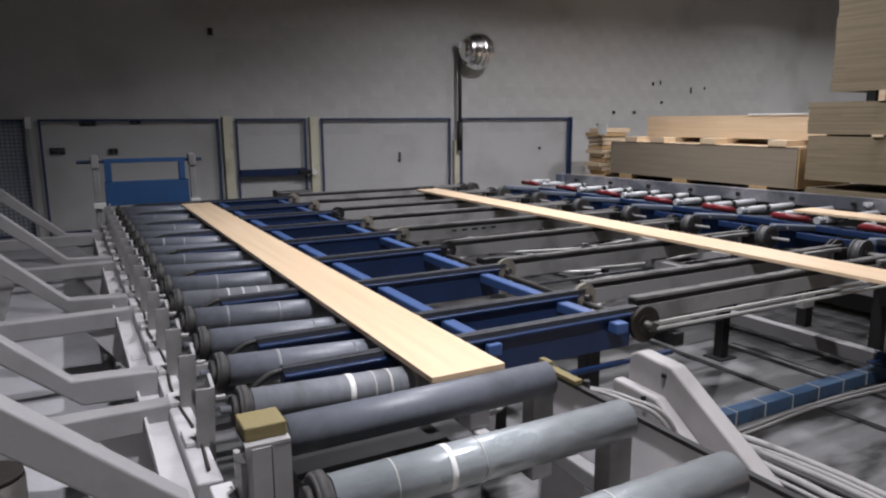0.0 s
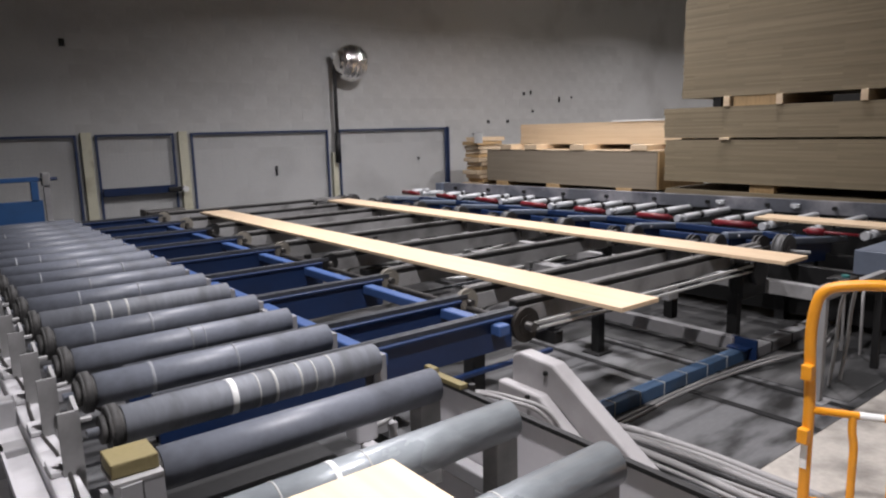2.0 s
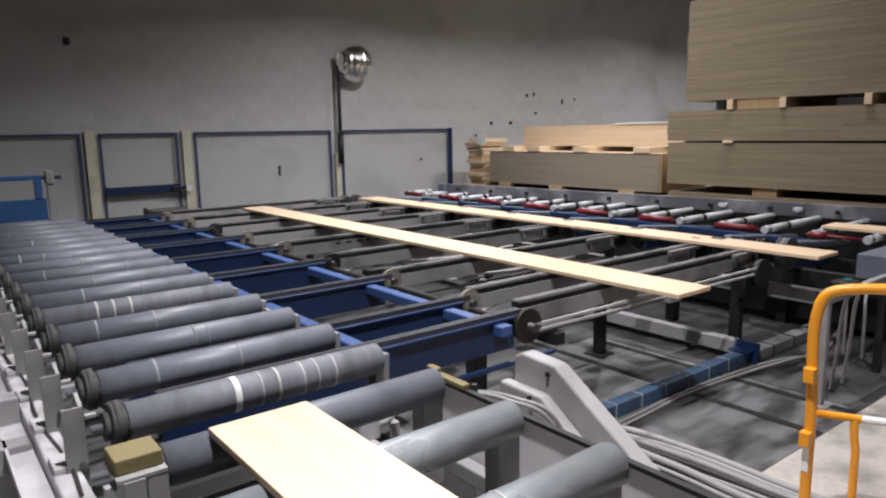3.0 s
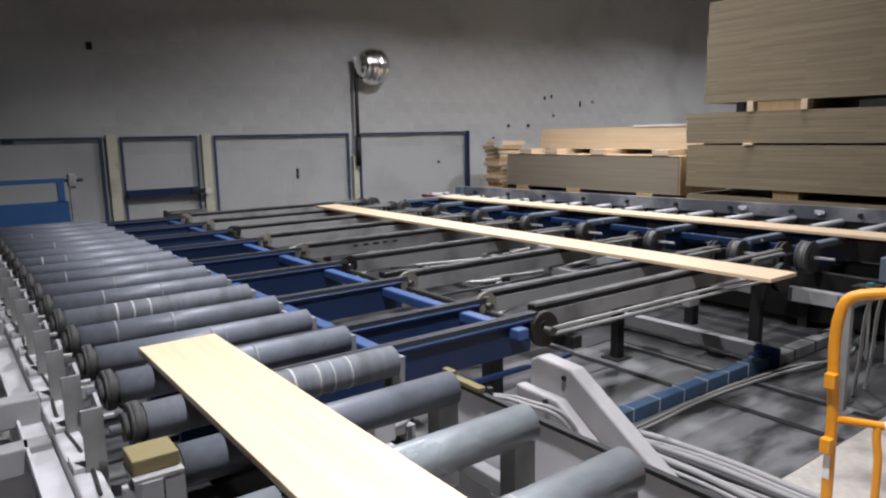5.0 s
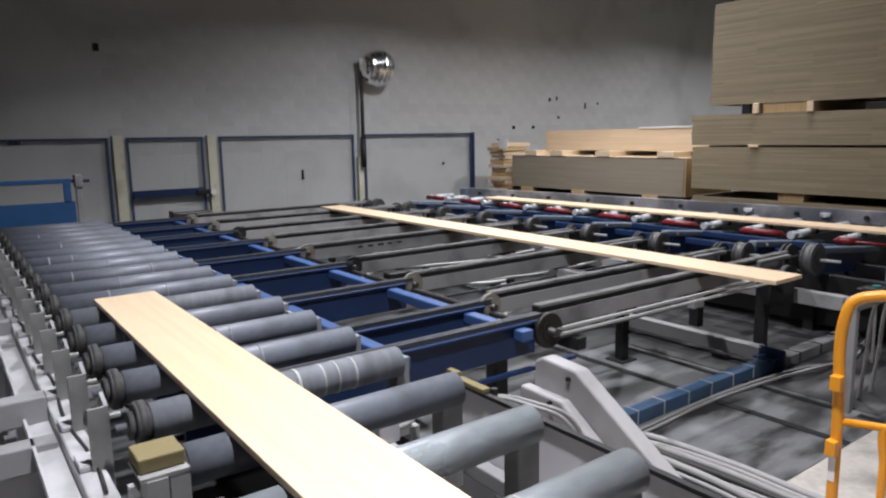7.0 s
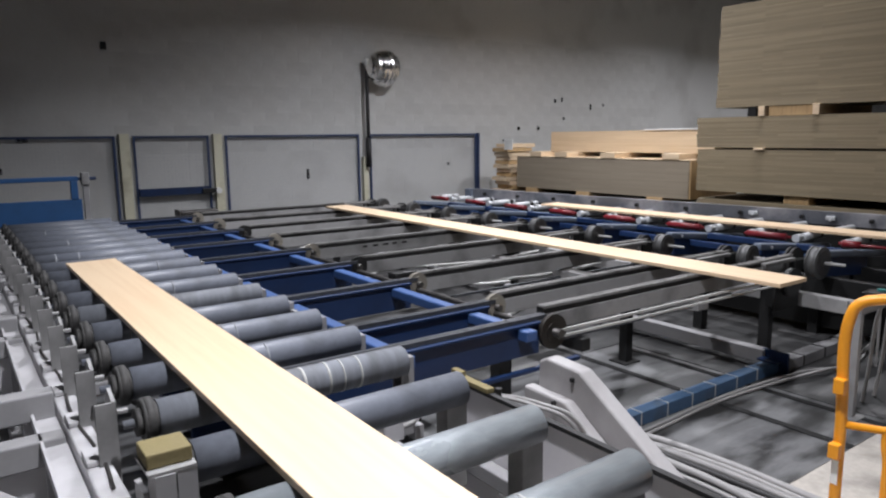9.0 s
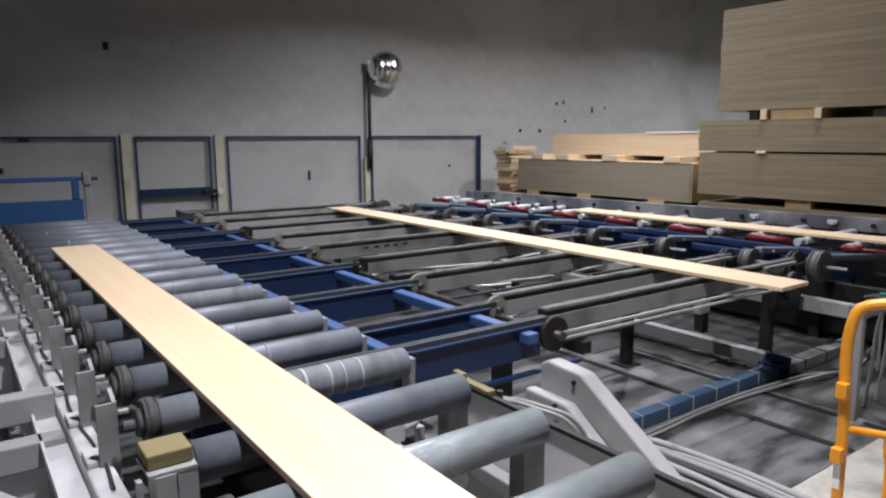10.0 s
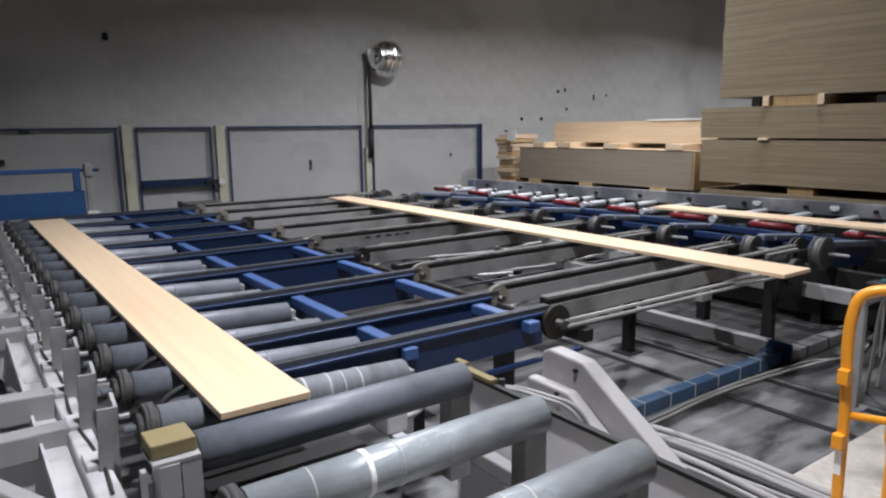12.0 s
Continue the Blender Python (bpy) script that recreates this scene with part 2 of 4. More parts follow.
def rod(bm, p, q, r, seg=16, r2=None):
    p, q = Vector(p), Vector(q)
    d = q - p
    m = Matrix.Translation((p + q) / 2) @ d.to_track_quat("Z", "Y").to_matrix().to_4x4()
    bmesh.ops.create_cone(bm, cap_ends=True, segments=seg, radius1=r, radius2=r if r2 is None else r2, depth=d.length, matrix=m)
    return bm


def rods(*rows, seg=16):
    bm = bmesh.new()
    for r in rows:
        rod(bm, *r, seg=seg)
    return bm


def beam(bm, p, q, w, h, bevel=0.006):
    """A square tube from p to q, w across, h high."""
    p, q = Vector(p), Vector(q)
    d = q - p
    side = d.cross(Vector((0, 0, 1)))
    side = side.normalized() if side.length > 1e-6 else Vector((1, 0, 0))
    up = side.cross(d).normalized()
    m = Matrix((side, d.normalized(), up)).transposed().to_4x4()
    m.translation = (p + q) / 2
    vs = bmesh.ops.create_cube(bm, size=1)["verts"]
    bmesh.ops.transform(bm, verts=vs, matrix=m @ Matrix.Diagonal((w, d.length, h, 1)))
    if bevel:
        bmesh.ops.bevel(bm, geom=list({e for v in vs for e in v.link_edges}), offset=bevel, segments=2, profile=0.5, affect="EDGES")
    return bm


def tube(name, points, r, material, parent=None, label=""):
    """A bent round tube through points."""
    cu = bpy.data.curves.new("tube", "CURVE")
    cu.dimensions, cu.bevel_depth, cu.bevel_resolution, cu.use_fill_caps = "3D", r, 4, True
    sp = cu.splines.new("BEZIER")
    sp.bezier_points.add(len(points) - 1)
    for bp, p in zip(sp.bezier_points, points):
        bp.co, bp.handle_left_type, bp.handle_right_type = p, "AUTO", "AUTO"
    tmp = bpy.data.objects.new("tmp", cu)
    scene.collection.objects.link(tmp)
    me = bpy.data.meshes.new_from_object(tmp.evaluated_get(bpy.context.evaluated_depsgraph_get()))
    bpy.data.objects.remove(tmp)
    bpy.data.curves.remove(cu)
    me.materials.clear()
    me.materials.append(material)
    for p in me.polygons:
        p.use_smooth = True
    return part(name, me, None, parent, label)


def extrude(bm, outline, axis, a, b):
    """A prism: outline of (u, v) pairs in the plane across axis ('x': (y, z), 'y': (x, z), 'z': (x, y))."""
    def place(u, v, w):
        return {"x": (w, u, v), "y": (u, w, v), "z": (u, v, w)}[axis]
    lo = [bm.verts.new(place(u, v, a)) for u, v in outline]
    hi = [bm.verts.new(place(u, v, b)) for u, v in outline]
    n = len(outline)
    bm.faces.new(lo)
    bm.faces.new(hi[::-1])
    for i in range(n):
        bm.faces.new((lo[i], hi[i], hi[(i + 1) % n], lo[(i + 1) % n]))
    bmesh.ops.recalc_face_normals(bm, faces=bm.faces)
    return bm


# ---- the hall ----
def hall():
    x0, x1, y0, y1, top = (HALL[k] for k in ("x0", "x1", "y0", "y1", "top"))
    tagged(part("floor", boxes((x0, x1, y0, y1, -0.2, 0)), M["floor"]), "pale worn concrete factory floor", "floor", kind="structure")
    tagged(part("floor_coating", boxes((0.32, 9.8, 2.14, y1 - 0.02, 0, 0.004)), M["mat"]), "dark grey stained floor coating with painted shadow patches", "floor", kind="structure")
    # near-black sheets laid where the machine's shade falls on the floor
    tagged(part("floor_coating", boxes((2.5, 9.78, 4.05, y1 - 0.05, 0.0042, 0.007), (4.16, 9.78, 2.2, 4.045, 0.0042, 0.007), (5.3, 9.78, 0.4, 2.195, 0.0042, 0.007)), M["shadefloor"]), "near-black floor coating with painted shade under the outfeed", "floor", kind="structure")
    tagged(part("floor_coating", boxes((-4.0, 0.26, 2.3, y1 - 0.05, 0, 0.004)), M["palefloor"]), "pale grey floor paint beside the tilting table", "floor", kind="structure")
    tagged(part("wall_north", boxes((x0, x1, y1 + 0.004, y1 + 0.25, 0, top)), M["wall"]), "grey painted concrete block wall with marks", "wall", kind="structure")
    tagged(part("floor_joint", boxes((3.625, 3.68, 2.14, 4.6, 0.0075, 0.009), (4.05, 4.10, 2.14, 4.0, 0.0075, 0.009)), M["joint"]), "black filled joint in the floor", "floor", kind="structure")
    tagged(part("wall_south", boxes((x0, x1, y0 - 0.25, y0, 0, top)), M["back"]), "grey painted wall", "wall", kind="structure")
    tagged(part("wall_west", boxes((x0 - 0.25, x0, y0 - 0.25, y1 + 0.25, 0, top)), M["back"]), "grey painted wall", "wall", kind="structure")
    tagged(part("wall_east", boxes((x1, x1 + 0.25, y0 - 0.25, y1 + 0.25, 0, top)), M["back"]), "grey painted wall", "wall", kind="structure")
    tagged(part("ceiling", boxes((x0, x1, y0, y1, top, top + 0.2)), M["ceiling"]), "dark sheet ceiling", "ceiling", kind="structure")


def wall_marks():
    for x, z, w, h in ((10.52, 2.31, 0.05, 0.07), (10.72, 2.34, 0.03, 0.08), (10.78, 1.95, 0.05, 0.05), (9.51, 1.75, 0.06, 0.06), (10.05, 1.75, 0.06, 0.06), (7.74, 1.10, 0.04, 0.05), (4.88, 1.02, 0.04, 0.16), (1.95, 2.87, 0.07, 0.10), (11.6, 2.2, 0.03, 0.12), (12.0, 2.25, 0.03, 0.05), (9.15, 1.52, 0.14, 0.02), (0.29, 1.60, 0.20, 0.07), (-0.10, 1.24, 0.18, 0.09), (0.57, 1.22, 0.12, 0.08), (0.88, 1.61, 0.14, 0.05)):
        tagged(part("wall_stub", boxes((x - w / 2, x + w / 2, HALL["y1"] - 0.025, HALL["y1"], z - h / 2, z + h / 2), bevel=0.006), M["darkmetal"]), "small dark anchor stub on the wall", "wall fitting", "wall stubs")


glow = bpy.data.materials.new("lamp_glow")
glow.use_nodes = True
e = glow.node_tree.nodes["Principled BSDF"]
e.inputs["Emission Color"].default_value, e.inputs["Emission Strength"].default_value = (1, 0.97, 0.92, 1), 3.0


def ceiling_lamp(x, y, z, power):
    lamp = thing("ceiling_light", "round grey high bay ceiling light", "ceiling light", (x, y, z), "ceiling lights")
    part("reflector", rod(bmesh.new(), (0, 0, 0.02), (0, 0, 0.22), 0.26, 28, 0.10), M["white"], lamp, "", True)
    part("diffuser", rods(((0, 0, 0.008), (0, 0, 0.018), 0.22), seg=28), glow, lamp)
    part("hanger", rods(((0, 0, 0.22), (0, 0, HALL["top"] - z), 0.012), seg=8), M["darkmetal"], lamp)
    data = bpy.data.lights.new("hall_light", "AREA")
    data.shape, data.size = "DISK", 0.20
    data.energy, data.color, data.spread = power, (0.975, 0.965, 1.0), radians(153 if y > 7 else 122 if y > 5 else 134)
    new("hall_light", data).location = (x, y, z)


# ---- roller conveyors ----
PITCH, RX0, RX1, RR, RTOP = 0.383, 0.475, 1.405, 0.06, 0.79
TILT_PIVOT = (-0.65, 2.5, 1.0)
_cache = {}


def shared(key, make):
    if key not in _cache:
        _cache[key] = make()
    return _cache[key]


def roller(parent, y, worn, rings=(), flange=True, dx=0.0, dz=0.0, dy=0.0):
    """One conveyor roller with its dark end wheel and right-hand bracket; coordinates in the parent's space."""
    zc = RTOP - RR - dz
    me = shared(("roller", worn), lambda: mesh_of(rod(rod(bmesh.new(), (RX0, 0, 0), (RX1, 0, 0), RR, 32), (RX0 - 0.1, 0, 0), (RX1 + 0.03, 0, 0), 0.014, 10), M[worn or "steel"], True))
    ob = part("roller", me, None, parent)
    ob.location = (-dx, y - dy, zc)
    if flange:
        fl = part("end_wheel", shared("wheel", lambda: mesh_of(rod(rod(rod(rod(bmesh.new(), (0.026, 0, 0), (0.052, 0, 0), 0.074, 28), (0.018, 0, 0), (0.026, 0, 0), 0.064, 28, 0.074), (0.0, 0, 0), (0.018, 0, 0), 0.045, 22), (0.052, 0, 0), (0.064, 0, 0), 0.056, 24), M["tyre"], True)), None, ob)
        fl.location = (RX0 - 0.065, 0, 0)
    for rx, wdt in rings:
        rg = part("tape_ring", rods(((rx, 0, 0), (rx + wdt, 0, 0), RR + 0.0015), seg=32), M["ring" if wdt > 0.014 else "faint" if worn else "scuff"], ob, smooth=True)
    return ob


def bracket(parent, y, depth, dx=0.0, dy=0.0, dz=0.0):
    me = shared(("bracket", depth), lambda: mesh_of(boxes((0, 0.012, -0.035, 0.035, -depth, 0.02), (-0.045, 0, -0.035, -0.027, -depth, 0.02), (-0.045, 0, 0.027, 0.035, -depth, 0.02)), M["grey"]))
    ob = part("bracket", me, None, parent)
    ob.location = (RX1 + 0.022 - dx, y - dy, RTOP - RR - dz)


# worn marks on the plain rollers: place along the roller and width
SCUFFS = {1: ((0.66, 0.013), (0.98, 0.010)), 2: ((0.93, 0.012), (0.99, 0.006)), 3: ((0.62, 0.010), (0.87, 0.013)), 5: ((0.71, 0.012), (1.02, 0.008)), 6: ((0.84, 0.012),), 7: ((0.64, 0.009), (1.12, 0.012)), 8: ((0.92, 0.012),), 11: ((0.78, 0.012),), 13: ((0.70, 0.012), (0.95, 0.009))}


def tilting_table():
    px, py, pz = TILT_PIVOT
    tab = thing("tilting_roller_table", "grey steel roller table that tips down between chains", "roller conveyor", TILT_PIVOT)
    for k in range(16):
        y = 2.895 + PITCH * k
        rings = ((0.81, 0.022), (0.905, 0.006), (0.965, 0.010), (1.06, 0.010), (1.12, 0.006), (1.19, 0.008)) if k == 0 else ((0.70, 0.012), (0.78, 0.01), (0.86, 0.012)) if k == 4 else ((0.6, 0.012), (0.75, 0.01)) if k == 9 else SCUFFS.get(k, ())
        roller(tab, y, "worn" if k in (0, 4) else "", rings, True, px, pz, py)
        bracket(tab, y, 0.30, px, py, pz)
        if k in (2, 4, 6, 8, 10, 12):
            part("link_angle", boxes((RX1 + 0.012 - px, RX1 + 0.032 - px, y + 0.04 - py, y + PITCH - 0.04 - py, 0.70 - pz, 0.715 - pz)), M["grey"], tab)
        # upright guide plate beside each end wheel
        plate = part("guide_plate", shared("plate", lambda: mesh_of(extrude(extrude(bmesh.new(), [(-0.075, -0.30), (0.055, -0.30), (0.055, 0.02), (0.0, 0.075), (-0.075, 0.05)], "x", 0, 0.012), [(-0.08, -0.30), (-0.068, -0.30), (-0.068, 0.05), (-0.08, 0.05)], "x", -0.05, 0), M["dull"])), None, tab)
        plate.location = (0.36 - px, y + 0.15 - py, RTOP - 0.055 - pz)
        foot = part("plate_foot", shared("plate_foot", lambda: mesh_of(boxes((-0.085, 0.0, -0.07, 0.05, 0, 0.02), (-0.012, 0.0, -0.07, 0.05, 0.02, 0.075), bevel=0.004), M["pale"])), None, tab)
        foot.location = (0.36 - px, y + 0.15 - py, 0.581 - pz)
        nut = part("bolt", shared("bolt", lambda: mesh_of(rods(((0, 0, 0), (0.03, 0, 0), 0.009), seg=6), M["dull"])), None, tab)
        nut.location = (0.365 - px, y + 0.02 - py, RTOP - 0.02 - pz)
    part("side_beam", boxes((0.27 - px, 0.35 - px, 2.72 - py, 8.85 - py, 0.44 - pz, 0.58 - pz), bevel=0.008), M["pale"], tab, "pale grey dusty side beam")
    part("cable_tray", boxes((0.18 - px, 0.265 - px, 2.72 - py, 8.85 - py, 0.52 - pz, 0.532 - pz), (0.18 - px, 0.19 - px, 2.72 - py, 8.85 - py, 0.532 - pz, 0.56 - pz)), M["pale"], tab)
    tube("cable", [(0.315 + 0.012 * math.sin(1.3 * k) - px, 2.78 + 0.2 * k - py, 0.586 + 0.004 * math.sin(1.7 * k + 1) - pz) for k in range(24)], 0.006, M["disc"], tab)
    part("end_beam", boxes((RX1 + 0.03 - px, RX1 + 0.07 - px, 2.85 - py, 8.7 - py, 0.40 - pz, 0.46 - pz)), M["grey"], tab)
    for k in range(4):
        part("lever_arm", bent_arm(3.7 + 1.55 * k, px, py, pz), M["grey"], tab)
        y = 4.1 + 1.4 * k
        part("cross_tube", beam(bmesh.new(), (0.35 - px, y - py, 0.47 - pz), (RX1 + 0.03 - px, y - py, 0.47 - pz), 0.06, 0.06), M["grey"], tab)
    return tab


def bent_arm(y, px, py, pz):
    """A square tube that runs level from the table, then rises away from it at 41 degrees."""
    top, h = 0.635 - 0.015 * (y - 3.7), 0.11
    rim = [(0.265, top), (-0.055, top), (-0.80, top + 0.64), (-0.80, top + 0.49), (-0.02, top - h), (0.265, top - h)]
    bm = extrude(bmesh.new(), [(u - px, v - pz) for u, v in rim], "y", y - 0.045 - py, y + 0.045 - py)
    bmesh.ops.bevel(bm, geom=bm.edges[:], offset=0.008, segments=2, profile=0.5, affect="EDGES")
    return bm


def tilt_stand():
    st = thing("tilt_stand", "grey square tube stand of the tilting table", "machine frame")
    brace = extrude(bmesh.new(), [(0.30, 0.43), (-0.62, 1.26), (-0.62, 1.11), (0.22, 0.36)], "y", 2.70, 2.80)
    bmesh.ops.bevel(brace, geom=brace.edges[:], offset=0.008, segments=2, profile=0.5, affect="EDGES")
    part("brace", brace, M["grey"], st)
    part("upright", boxes((-0.70, -0.62, 2.71, 2.79, 0, 1.20), bevel=0.006), M["grey"], st)
    for k in range(4):
        y = 3.7 + 1.55 * k
        part("upright", boxes((-0.90, -0.82, y - 0.12, y - 0.05, 0, 1.22 - 0.02 * k), bevel=0.006), M["grey"], st)
        part("pivot_pin", rods(((-0.78, y - 0.14, 1.14 - 0.02 * k), (-0.78, y + 0.07, 1.14 - 0.02 * k), 0.03), seg=14), M["darkmetal"], st, "", True)
        part("cross_tube", boxes((-0.9, 0.262, y - 0.345, y - 0.255, 0.46, 0.56), bevel=0.007), M["grey"], st)
        part("leg", boxes((0.18, 0.255, y + 0.45, y + 0.52, 0.08, 0.50), bevel=0.005), M["pale"], st)
        part("foot", boxes((0.19, 0.255, y - 0.33, y - 0.27, 0.08, 0.46), bevel=0.004), M["grey"], st)
        part("gusset", extrude(bmesh.new(), [(0.25, 0.455), (0.25, 0.12), (0.0, 0.455)], "y", y - 0.31, y - 0.30), M["pale"], st)
    part("base_rail", boxes((0.15, 0.28, 2.3, 8.9, 0.0, 0.08), bevel=0.006), M["grey"], st)
    part("base_rail", boxes((-0.92, -0.58, 2.3, 8.9, 0.0, 0.06), bevel=0.006), M["grey"], st)
    for x1 in (0.14, 0.31):
        part("splay_leg", beam(bmesh.new(), (0.235, 2.66, 0.46), (x1, 2.58, 0.02), 0.05, 0.05), M["pale"], st)


def infeed():
    con = thing("infeed_conveyor", "grey steel infeed roller conveyor with side sheet", "roller conveyor")
    for k in range(20):
        y = 2.515 - PITCH * k
        rings = ((0.63, 0.005), (0.78, 0.016), (0.88, 0.004)) if k == 1 else ((0.93, 0.005), (1.0, 0.006)) if k == 2 else ()
        roller(con, y, "glossy" if k in (1, 2) else "", rings)
        part("bracket", shared("channel", lambda: mesh_of(boxes((-0.075, 0.012, -0.034, 0.034, -0.31, 0.0), bevel=0.004), M["dull"])), None, con).location = (RX1 - 0.005, y, RTOP - RR - 0.045)
        part("roller_foot", boxes((0.335, 0.35, y - 0.05, y + 0.05, 0.50, 0.70), (0.35, 0.40, y - 0.05, y - 0.04, 0.50, 0.70)), M["grey"], con)
    part("side_sheet", boxes((1.50, 1.506, -5.0, 2.68, 0.04, 0.69)), M["sheet"], con, "plain grey side sheet")
    part("sheet_edge", boxes((1.492, 1.514, -5.0, 2.68, 0.69, 0.704)), M["black"], con, "black rubber edge strip")
    part("side_beam", boxes((0.27, 0.335, -5.0, 2.62, 0.44, 0.58), bevel=0.006), M["pale"], con)
    part("side_beam", boxes((1.435, 1.49, -5.0, 2.62, 0.40, 0.46), bevel=0.006), M["grey"], con)
    for k in range(4):
        y = 2.3 - 2.2 * k
        part("leg", boxes((0.27, 0.335, y - 0.04, y + 0.04, 0, 0.44), bevel=0.004), M["grey"], con)
        part("leg", boxes((1.435, 1.49, y - 0.04, y + 0.04, 0, 0.40), bevel=0.004), M["grey"], con)
    # plate added in place of the deep shade between the first rollers
    part("end_plate", boxes((0.42, 1.02, 2.685, 2.70, 0.30, 0.675), bevel=0.003), M["darkmetal"], con, "dark plate added to blacken the roller gap")
    part("drip_tray", boxes((0.5, 1.0, 2.25, 2.66, 0.60, 0.606), (0.5, 1.0, 2.25, 2.256, 0.606, 0.66)), M["darkmetal"], con)
    part("cross_bar", boxes((0.55, 1.43, 2.545, 2.60, 0.46, 0.51), bevel=0.005), M["pale"], con)
    for y in (2.0, 0.6, -1.0):
        part("cross_tube", boxes((0.34, 1.43, y - 0.04, y + 0.04, 0.26, 0.34), bevel=0.006), M["pale"], con)
    part("sensor_box", boxes((1.20, 1.29, 2.70, 2.79, 0.50, 0.575), (1.22, 1.27, 2.60, 2.72, 0.47, 0.50), bevel=0.008), M["pale"], con, "small pale sensor box")
    tube("sensor_hose", [(1.29, 2.74, 0.53), (1.37, 2.74, 0.55), (1.425, 2.79, 0.585), (1.415, 2.85, 0.60), (1.36, 2.875, 0.58)], 0.011, M["cable"], con)
    part("clip", boxes((1.485, 1.52, 2.46, 2.66, 0.7045, 0.722), (1.49, 1.515, 2.62, 2.68, 0.722, 0.74), bevel=0.002), M["ochre"], con, "ochre painted clip")
    part("clip_nut", rods(((1.53, 2.45, 0.69), (1.53, 2.45, 0.72), 0.012), seg=8), M["black"], con)
    part("stop_block", boxes((0.338, 0.452, 2.41, 2.52, 0.786, 0.826), bevel=0.004), M["ochre"], con, "ochre felt-covered block")
    part("block_plate", boxes((0.335, 0.455, 2.385, 2.52, 0.776, 0.785)), M["dull"], con)
    part("block_post", boxes((0.35, 0.40, 2.38, 2.39, 0.5, 0.776), (0.35, 0.36, 2.39, 2.47, 0.5, 0.776), (0.405, 0.455, 2.386, 2.392, 0.5, 0.776)), M["grey"], con)


# ---- chain transfer ----
BLUE_Y = [3.08, 3.47, 4.23, 5.00, 5.77, 6.54, 7.31, 8.08, 8.85]
CTOP = 0.733
RISE = 0.002  # the grey chains climb slightly towards the wall


def blue_frame():
    fr = thing("blue_chain_frame", "blue painted steel chain frame with cross tubes", "chain conveyor")
    for y in BLUE_Y:
        part("beam", boxes((0.62, 2.30, y - 0.035, y + 0.035, CTOP - 0.185, CTOP - 0.035), (0.62, 2.30, y - 0.05, y + 0.05, CTOP - 0.035, CTOP - 0.022), bevel=0.003), M["blue"], fr, "dark blue channel beam")
        part("chain", boxes((0.62, 2.36, y - 0.022, y - 0.004, CTOP - 0.022, CTOP), (0.62, 2.36, y + 0.004, y + 0.022, CTOP - 0.022, CTOP), (0.62, 2.36, y - 0.024, y + 0.024, CTOP - 0.022, CTOP - 0.016)), M["chain"], fr, "dark oily chain")
        if y < 3.2:
            part("sprocket", rods(((2.36, y - 0.078, CTOP - 0.078), (2.36, y - 0.056, CTOP - 0.078), 0.088), ((2.36, y - 0.082, CTOP - 0.078), (2.36, y - 0.078, CTOP - 0.078), 0.05), seg=32), M["rust"], fr, "dirty steel sprocket", True)
            part("hub", rods(((2.36, y - 0.13, CTOP - 0.078), (2.36, y + 0.05, CTOP - 0.078), 0.022), seg=14), M["disc"], fr, smooth=True)
        else:
            dirty = M["darkmetal" if BLUE_Y.index(y) in (3, 6) else "dusty"]
            wheel = part("idler", rods(((2.37, y - 0.012, CTOP - 0.045), (2.37, y + 0.012, CTOP - 0.045), 0.072), ((2.37, y - 0.02, CTOP - 0.045), (2.37, y + 0.02, CTOP - 0.045), 0.05), seg=28), dirty, fr, "dusty beige idler wheel", True)
            part("hub", rods(((2.37, y - 0.05, CTOP - 0.045), (2.37, y + 0.05, CTOP - 0.045), 0.018), seg=14), M["disc"], wheel, smooth=True)
            part("fork", boxes((2.28, 2.40, y + 0.024, y + 0.034, CTOP - 0.12, CTOP - 0.03), bevel=0.003), M["disc"], wheel)
        tube("chain_return", [(0.66, y, CTOP - 0.012), (0.56, y, CTOP - 0.03), (0.505, y, CTOP - 0.09), (0.53, y, CTOP - 0.15), (0.62, y, CTOP - 0.165)], 0.012, M["black"], fr)
    for i, (a, b2) in enumerate(zip([2.86] + BLUE_Y[:-1], BLUE_Y)):
        lo = a + 0.036
        for x in (1.51, 2.19):
            if not i:
                lo = 3.035 - (0.06 if x > 2 else 0.03)
            part("cross_tube", boxes((x - 0.035, x + 0.035, lo, b2 - 0.036, CTOP - 0.095, CTOP - 0.04), bevel=0.008), M["lightblue"], fr, "light blue cross tube")
    part("low_rail", boxes((1.60, 2.55, 3.0, 3.03, 0.475, 0.495), bevel=0.003), M["blue"], fr)
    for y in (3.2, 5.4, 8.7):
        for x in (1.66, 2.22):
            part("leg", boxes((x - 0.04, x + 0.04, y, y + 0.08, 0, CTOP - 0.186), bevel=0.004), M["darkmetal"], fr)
    part("drive_shaft", rods(((2.36, 3.0, CTOP - 0.078), (2.36, 8.95, CTOP - 0.078), 0.016), seg=12), M["disc"], fr)
    return fr


